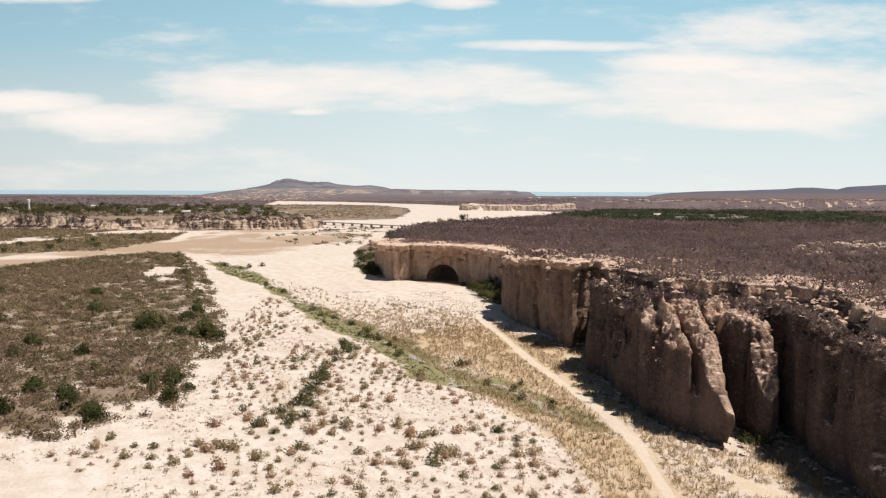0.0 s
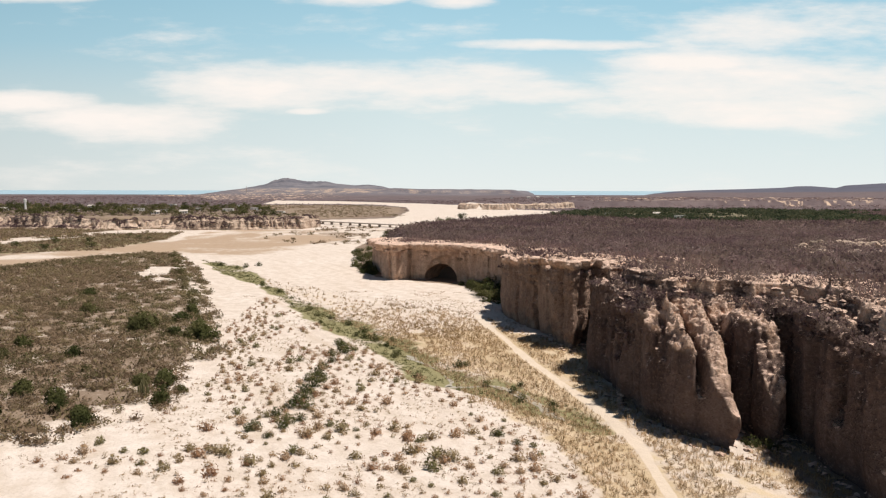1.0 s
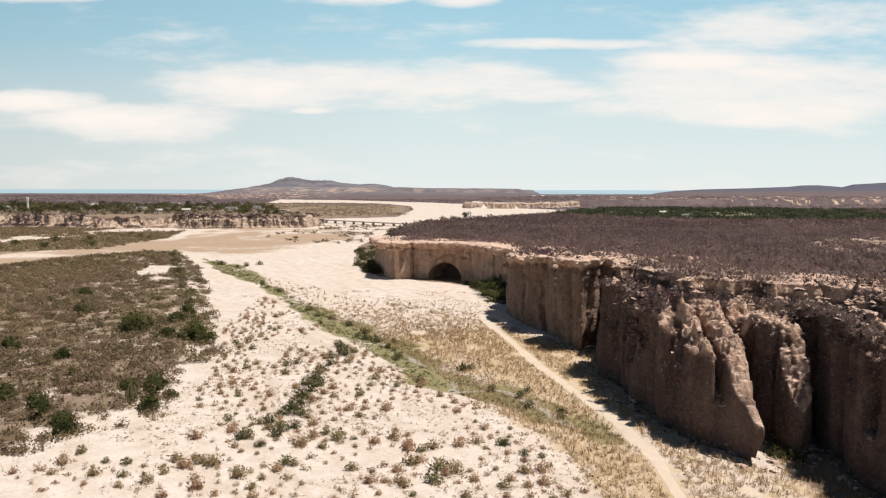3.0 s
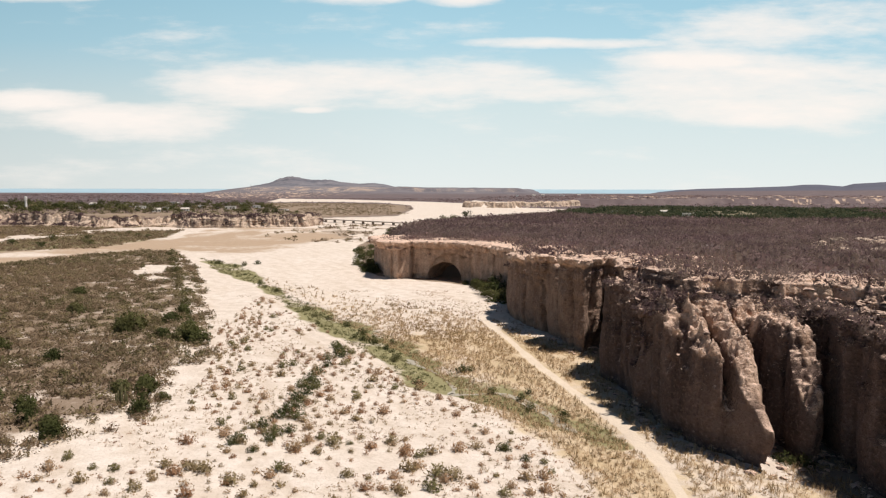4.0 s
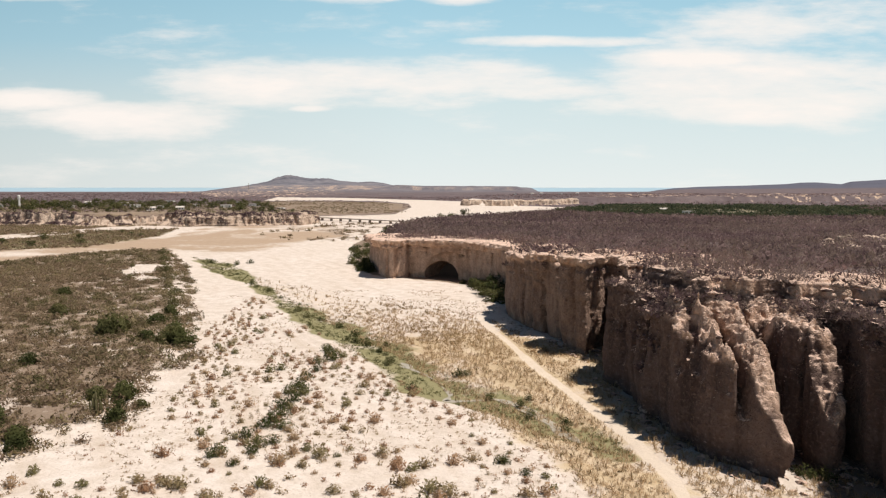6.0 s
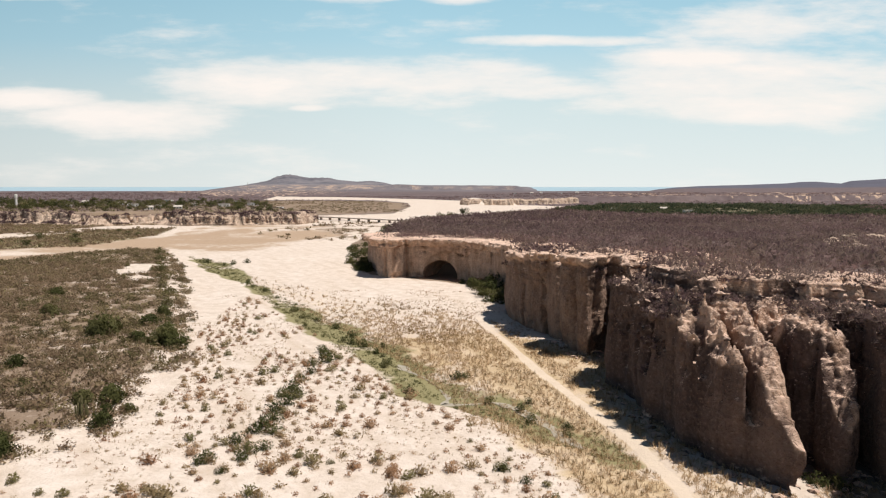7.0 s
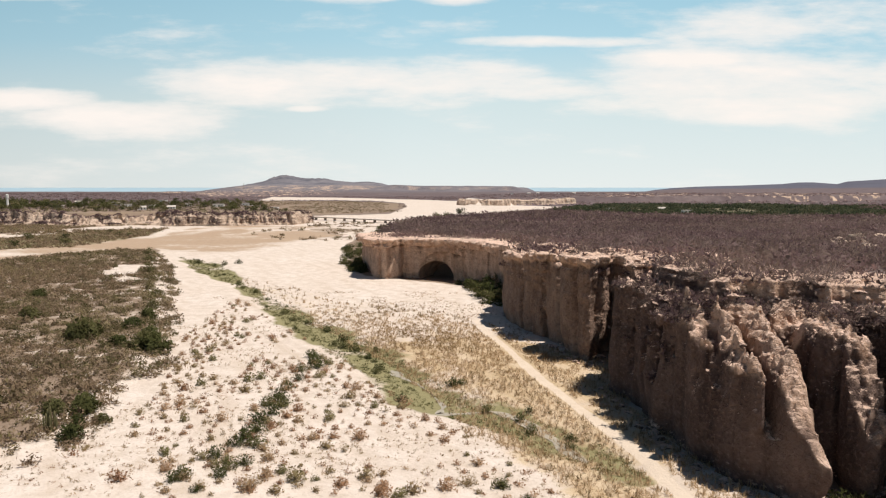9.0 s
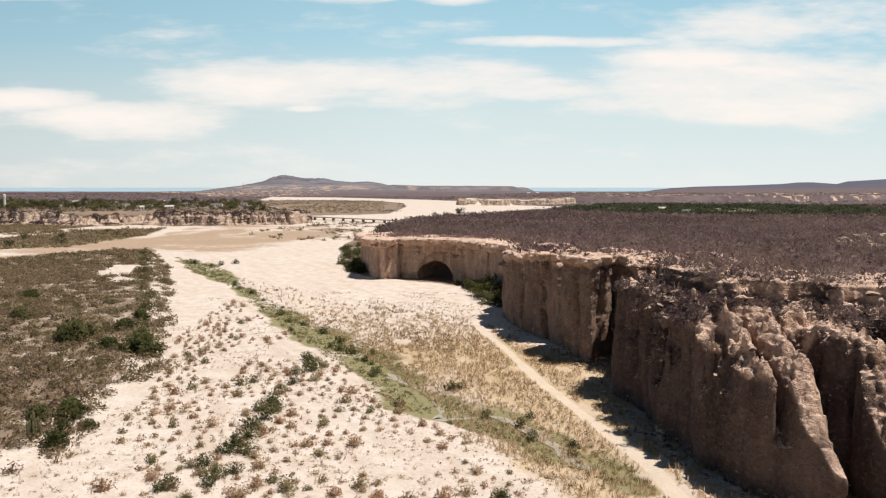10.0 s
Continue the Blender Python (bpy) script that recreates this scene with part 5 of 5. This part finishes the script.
def tree(name, label, group, high, wide, mat, clumps, leaves, leaf):
    """Tapered trunk with limbs, and a crown of leaf clumps."""
    root = tagged(new(name), label, "tree", group)
    bm = bmesh.new()
    ends = [(Vector((0, 0, -0.2)), Vector((rng.normal() * 0.2, rng.normal() * 0.2, high * 0.45)), high * 0.045, high * 0.03)]
    mids = []
    for i in range(clumps):
        a = i * 2.4 + rng.uniform(-0.4, 0.4)
        r = wide * (0.25 + 0.6 * (i % 3) / 2) * rng.uniform(0.8, 1.1)
        c = Vector((math.cos(a) * r, math.sin(a) * r, high * rng.uniform(0.32, 0.78)))
        mids.append(c)
        ends.append((ends[0][1] * 0.8, c, high * 0.022, high * 0.008))
    for a, b, r0, r1 in ends:
        d = b - a
        m = Matrix.Translation((a + b) / 2) @ d.to_track_quat("Z", "Y").to_matrix().to_4x4()
        bmesh.ops.create_cone(bm, cap_ends=True, segments=7, radius1=r0, radius2=r1, depth=d.length, matrix=m)
    part("trunk", bm, MAT_BARK, root)
    base = np.array([tuple(c) for c in mids]) - [0, 0, high * 0.16]
    v, f, _, nrm = sprays(base, wide * rng.uniform(0.38, 0.62, clumps), high * rng.uniform(0.26, 0.36, clumps), 0, leaves, leaf=leaf, low=-0.5)
    me = raw_mesh("crown", v, f, True, nrm, tint=np.zeros(len(v)))
    me.materials.append(mat)
    crown = new("crown", me)
    crown.parent = root
    return root


def trees():
    near = [tree("mesquite_tree", "dark green mesquite tree at the cliff foot", "trees by the cliff", 4.6, 3.0, MAT_GREEN, 9, 90, 0.13) for _ in range(3)]
    plant_out(near, [(15.0, 184.0, 0.9), (16.6, 190.0, 1.0), (14.0, 194.5, 0.95), (16.5, 199.0, 1.05), (13.0, 203.0, 0.8), (11.5, 207.0, 0.7), (18.2, 181.0, 0.8), (13.2, 188.5, 0.6),
                     (-25.0, 262.0, 0.6), (-28.0, 270.0, 0.7), (-30.5, 278.0, 0.75), (-26.0, 280.0, 0.8), (-31.5, 290.0, 0.8), (-27.0, 294.0, 0.85), (-33.0, 304.0, 0.8),
                     (-29.0, 312.0, 0.8), (-22.0, 276.0, 0.7), (-20.0, 290.0, 0.7), (-24.0, 308.0, 0.8), (-22.0, 335.0, 0.9), (-4.0, 492.0, 1.6), (6.0, 500.0, 1.7), (14.0, 512.0, 1.6), (-1.0, 498.0, 1.5), (20.0, 505.0, 1.4)])
    town = [tree("town_tree", "green tree among the village houses", "trees of the village", 6.0, 3.6, MAT_GREEN, 8, 60, 0.16) for _ in range(3)]
    pale = [tree("town_tree", "olive-green tree among the village houses", "trees of the village", 5.2, 3.4, MAT_OLIVE, 7, 60, 0.16) for _ in range(2)]

    def plat(x, y):
        return (inside(PLATEAU_L, x, y) > 14) & (np.abs(x) < 0.72 * y)
    p = scatter(290, plat, -480, -95, 520, 760, gap=5.0)
    rows = [(x, y, s) for (x, y), s in zip(p, size(len(p), 0.65, 1.35))]
    plant_out(town, rows[:180])
    plant_out(pale, rows[180:])
    strip = scatter(26, lambda x, y: inside(STRIP, x, y) > 4, -310, -140, 250, 460, gap=9)
    plant_out([tree("valley_tree", "small dark green tree beside the dry river", "trees of the valley", 4.0, 2.8, MAT_GREEN, 7, 60, 0.16)], [(x, y, s) for (x, y), s in zip(strip, size(len(strip), 0.6, 1.2))])


def cactus():
    """Columnar cactus with ribbed upright arms."""
    root = tagged(new("columnar_cactus"), "tall yellow-green columnar cactus among brush", "cactus")
    arms = [(0, 0, 4.6, 0.20), (0.55, 0.1, 3.6, 0.17), (-0.5, 0.3, 3.9, 0.17), (0.2, -0.55, 3.1, 0.16), (-0.35, -0.5, 3.4, 0.16), (0.95, -0.2, 2.6, 0.15), (-0.95, -0.1, 2.8, 0.15)]
    for ax, ay, h, r in arms:
        bm = bmesh.new()
        rings = []
        for k in range(9):
            t = k / 8
            bend = min(t * 3, 1)
            cx, cy, cz = ax * (0.15 + 0.85 * bend), ay * (0.15 + 0.85 * bend), h * t
            rr = r * (0.75 if k == 0 else 1.0) * (0.35 if k == 8 else 1.0)
            rings.append([bm.verts.new((cx + rr * (1 if j % 2 else 0.78) * math.cos(j * math.pi / 8), cy + rr * (1 if j % 2 else 0.78) * math.sin(j * math.pi / 8), cz)) for j in range(16)])
        for lo, hi in zip(rings[:-1], rings[1:]):
            for j in range(16):
                bm.faces.new((lo[j], lo[(j + 1) % 16], hi[(j + 1) % 16], hi[j]))
        bm.faces.new(rings[-1])
        part("stem" if ax == ay == 0 else "arm", bm, MAT_CACTUS, root)
    z = float(terrain(np.array([-40.6]), np.array([95.0]))[0])
    root.matrix_basis = pose(-40.6, 95.0, z - 0.1)
    root.scale = (0.75, 0.75, 0.68)


def rocks():
    """Blocks of broken caprock along the cliff edge and at its foot."""
    g = (1 + 5 ** 0.5) / 2
    ico = np.array([(-1, g, 0), (1, g, 0), (-1, -g, 0), (1, -g, 0), (0, -1, g), (0, 1, g), (0, -1, -g), (0, 1, -g), (g, 0, -1), (g, 0, 1), (-g, 0, -1), (-g, 0, 1)]) / 1.9
    tri = np.array([(0, 11, 5), (0, 5, 1), (0, 1, 7), (0, 7, 10), (0, 10, 11), (1, 5, 9), (5, 11, 4), (11, 10, 2), (10, 7, 6), (7, 1, 8), (3, 9, 4), (3, 4, 2), (3, 2, 6), (3, 6, 8), (3, 8, 9), (4, 9, 5), (2, 4, 11), (6, 2, 10), (8, 6, 7), (9, 8, 1)])
    keep = (cliff_normals[:, 2] > 0.55) & (cliff_points[:, 1] > 50) & (cliff_points[:, 2] > 6) & (fbm(cliff_points[:, 0] / 3, cliff_points[:, 1] / 3, 0, 2, 95) > 0.0)
    top = cliff_points[keep]
    top = top[rng.choice(len(top), 500)]
    foot = scatter(300, lambda x, y: (inside(MESA, x, y) < 0.2) & (inside(MESA, x, y) > -1.6), 20, 46, 55, 140)
    crop = scatter(330, lambda x, y: (inside(SCARS[0], x, y) > 1) & (fbm(x / 9, y / 9, 0, 3, 55) > 0.04), 86, 204, 160, 242)
    for name, label, base, lo, hi, mat in (("rocks", "loose tan sandstone blocks along the cliff edge", np.concatenate([top, on_ground(foot)]), 0.12, 0.65, MAT_CLIFF),
                                           ("outcrop_rocks", "pale rock outcrop breaking through the mesa scrub", on_ground(crop), 0.5, 2.4, MAT_BLUFF)):
        n = len(base)
        r = size(n, lo, hi)
        v = ico[None] * rng.uniform(0.7, 1.25, (n, 12, 1)) * np.stack([r * rng.uniform(0.8, 1.5, n), r * rng.uniform(0.8, 1.5, n), r * rng.uniform(0.4, 0.8, n)], -1)[:, None, :]
        a = rng.uniform(0, 6.3, n)[:, None]
        x, y = v[..., 0] * np.cos(a) - v[..., 1] * np.sin(a), v[..., 0] * np.sin(a) + v[..., 1] * np.cos(a)
        v = np.stack([x, y, v[..., 2]], -1) + base[:, None, :]
        f = tri[None] + (np.arange(n) * 12)[:, None, None]
        me = raw_mesh(name, v.reshape(-1, 3), f.reshape(-1, 3))
        me.materials.append(mat)
        tagged(new(name, me), label, "rocks", kind="stuff")


# ---- built things ----
def house(label, wide, deep, high, pitched):
    root = tagged(new("house"), label, "house", "houses of the village")
    bm = bmesh.new()
    box(bm, -wide / 2, -deep / 2, -0.6, wide / 2, deep / 2, high)
    part("wall", bm, MAT_WALL, root)
    bm = bmesh.new()
    if pitched:
        e, r = 0.4, high + wide * 0.16
        a = [bm.verts.new(v) for v in ((-wide / 2 - e, -deep / 2 - e, high), (wide / 2 + e, -deep / 2 - e, high), (wide / 2 + e, deep / 2 + e, high), (-wide / 2 - e, deep / 2 + e, high),
                                       (-wide / 2 - e, 0, r), (wide / 2 + e, 0, r))]
        for q in ((0, 1, 5, 4), (2, 3, 4, 5), (0, 4, 3), (1, 2, 5), (0, 3, 2, 1)):
            bm.faces.new([a[i] for i in q])
    else:
        box(bm, -wide / 2 - 0.15, -deep / 2 - 0.15, high, wide / 2 + 0.15, deep / 2 + 0.15, high + 0.35)
    part("roof", bm, MAT_ROOF, root)
    bm = bmesh.new()
    box(bm, -0.45, -deep / 2 - 0.03, -0.3, 0.45, -deep / 2 + 0.05, 2.0)
    part("door", bm, MAT_DARK, root)
    for x in (-wide * 0.32, wide * 0.32):
        bm = bmesh.new()
        box(bm, x - 0.55, -deep / 2 - 0.03, 0.9, x + 0.55, -deep / 2 + 0.05, 2.0)
        part("window", bm, MAT_DARK, root)
    return root


def village():
    kinds = [house("small whitewashed flat-roofed village house", 7, 5, 2.7, False), house("pale low village house with a sheet roof", 9, 6, 2.5, True), house("long white flat-roofed village building", 13, 6, 2.9, False)]
    spots = [(-310, 610), (-262, 625), (-222, 560), (-205, 575), (-214, 640), (-180, 615), (-165, 650), (-300, 690), (-250, 700), (-200, 720), (-150, 690), (-350, 720), (-390, 640), (-230, 600), (-290, 780), (-170, 780),
             (300, 1500), (330, 1540), (356, 1510), (255, 1450), (190, 1400), (220, 1480), (150, 1340), (380, 1600), (195, 548), (205, 640), (160, 640), (430, 1500)]
    done = set()
    for i, (x, y) in enumerate(spots):
        ob = kinds[(i * 2 + i // 3) % 3]
        z = float(terrain(np.array([float(x)]), np.array([float(y)]))[0])
        m = pose(x, y, z, 0, 0, (i * 47) % 50 - 25)
        if ob in done:
            one = copy_thing(ob, m)
        else:
            done.add(ob)
            one = ob
            one.matrix_basis = m
        one.scale = (0.7, 0.7, 0.8)


def water_tower():
    root = tagged(new("water_tower"), "slender white water tower above village trees", "tower")
    for name, r0, r1, z0, z1, mat in (("base", 1.3, 1.1, -0.5, 4.0, MAT_CONCRETE), ("shaft", 1.05, 1.0, 4.0, 11.5, MAT_WALL), ("tank", 1.35, 1.35, 11.5, 14.6, MAT_WALL), ("cap", 1.4, 0.5, 14.6, 15.2, MAT_WALL)):
        bm = bmesh.new()
        bmesh.ops.create_cone(bm, cap_ends=True, segments=20, radius1=r0, radius2=r1, depth=z1 - z0, matrix=Matrix.Translation((0, 0, (z0 + z1) / 2)))
        part(name, bm, mat, root)
    z = float(terrain(np.array([-342.0]), np.array([590.0]))[0])
    root.matrix_basis = pose(-342, 590, z)
    root.scale = (0.85, 0.85, 0.76)


def bridge():
    root = tagged(new("bridge"), "low concrete road bridge across the dry river", "bridge")
    a, b = Vector((-108, 576, 0)), Vector((-21, 505, 0))
    long = (b - a).length
    bm = bmesh.new()
    box(bm, 0, -2.2, 1.75, long, 2.2, 2.05)
    part("deck", bm, MAT_CONCRETE, root)
    for y in (-2.1, 2.1):
        bm = bmesh.new()
        box(bm, 0, y - 0.08, 2.05, long, y + 0.08, 2.25)
        part("parapet", bm, MAT_CONCRETE, root)
    for i in range(11):
        x = 4 + i * (long - 8) / 10
        bm = bmesh.new()
        box(bm, x - 0.2, -1.2, -1.5, x + 0.2, 1.2, 1.75)
        part("pier", bm, MAT_CONCRETE, root)
    root.matrix_basis = pose(a.x, a.y, 0, 0, 0, math.degrees(math.atan2(b.y - a.y, b.x - a.x)))


def radio_mast():
    """Three-legged lattice mast on the far foothills."""
    root = tagged(new("radio_mast"), "thin grey lattice radio mast on a far slope", "mast")
    high, half = 24.0, 1.5
    foot = [Vector((half * math.cos(a), half * math.sin(a), -1)) for a in (0.5, 2.6, 4.7)]
    tip = [Vector((0.25 * math.cos(a), 0.25 * math.sin(a), high)) for a in (0.5, 2.6, 4.7)]

    def bar(name, a, b, r):
        bm = bmesh.new()
        d = b - a
        m = Matrix.Translation((a + b) / 2) @ d.to_track_quat("Z", "Y").to_matrix().to_4x4()
        bmesh.ops.create_cone(bm, cap_ends=True, segments=6, radius1=r, radius2=r, depth=d.length, matrix=m)
        part(name, bm, MAT_CONCRETE, root)
    for a, b in zip(foot, tip):
        bar("leg", a, b, 0.35)
    for k in range(1, 8):
        ring = [a.lerp(b, k / 8) for a, b in zip(foot, tip)]
        for i in range(3):
            bar("brace", ring[i], ring[(i + 1) % 3], 0.2)
    z = float(terrain(np.array([-691.0]), np.array([2600.0]))[0])
    root.matrix_basis = pose(-691, 2600, z)


build_stream()
radio_mast()
bridge()
water_tower()
village()
trees()
sand_shrubs()
cactus()
rocks()
sand_plants()
scrub_fields()
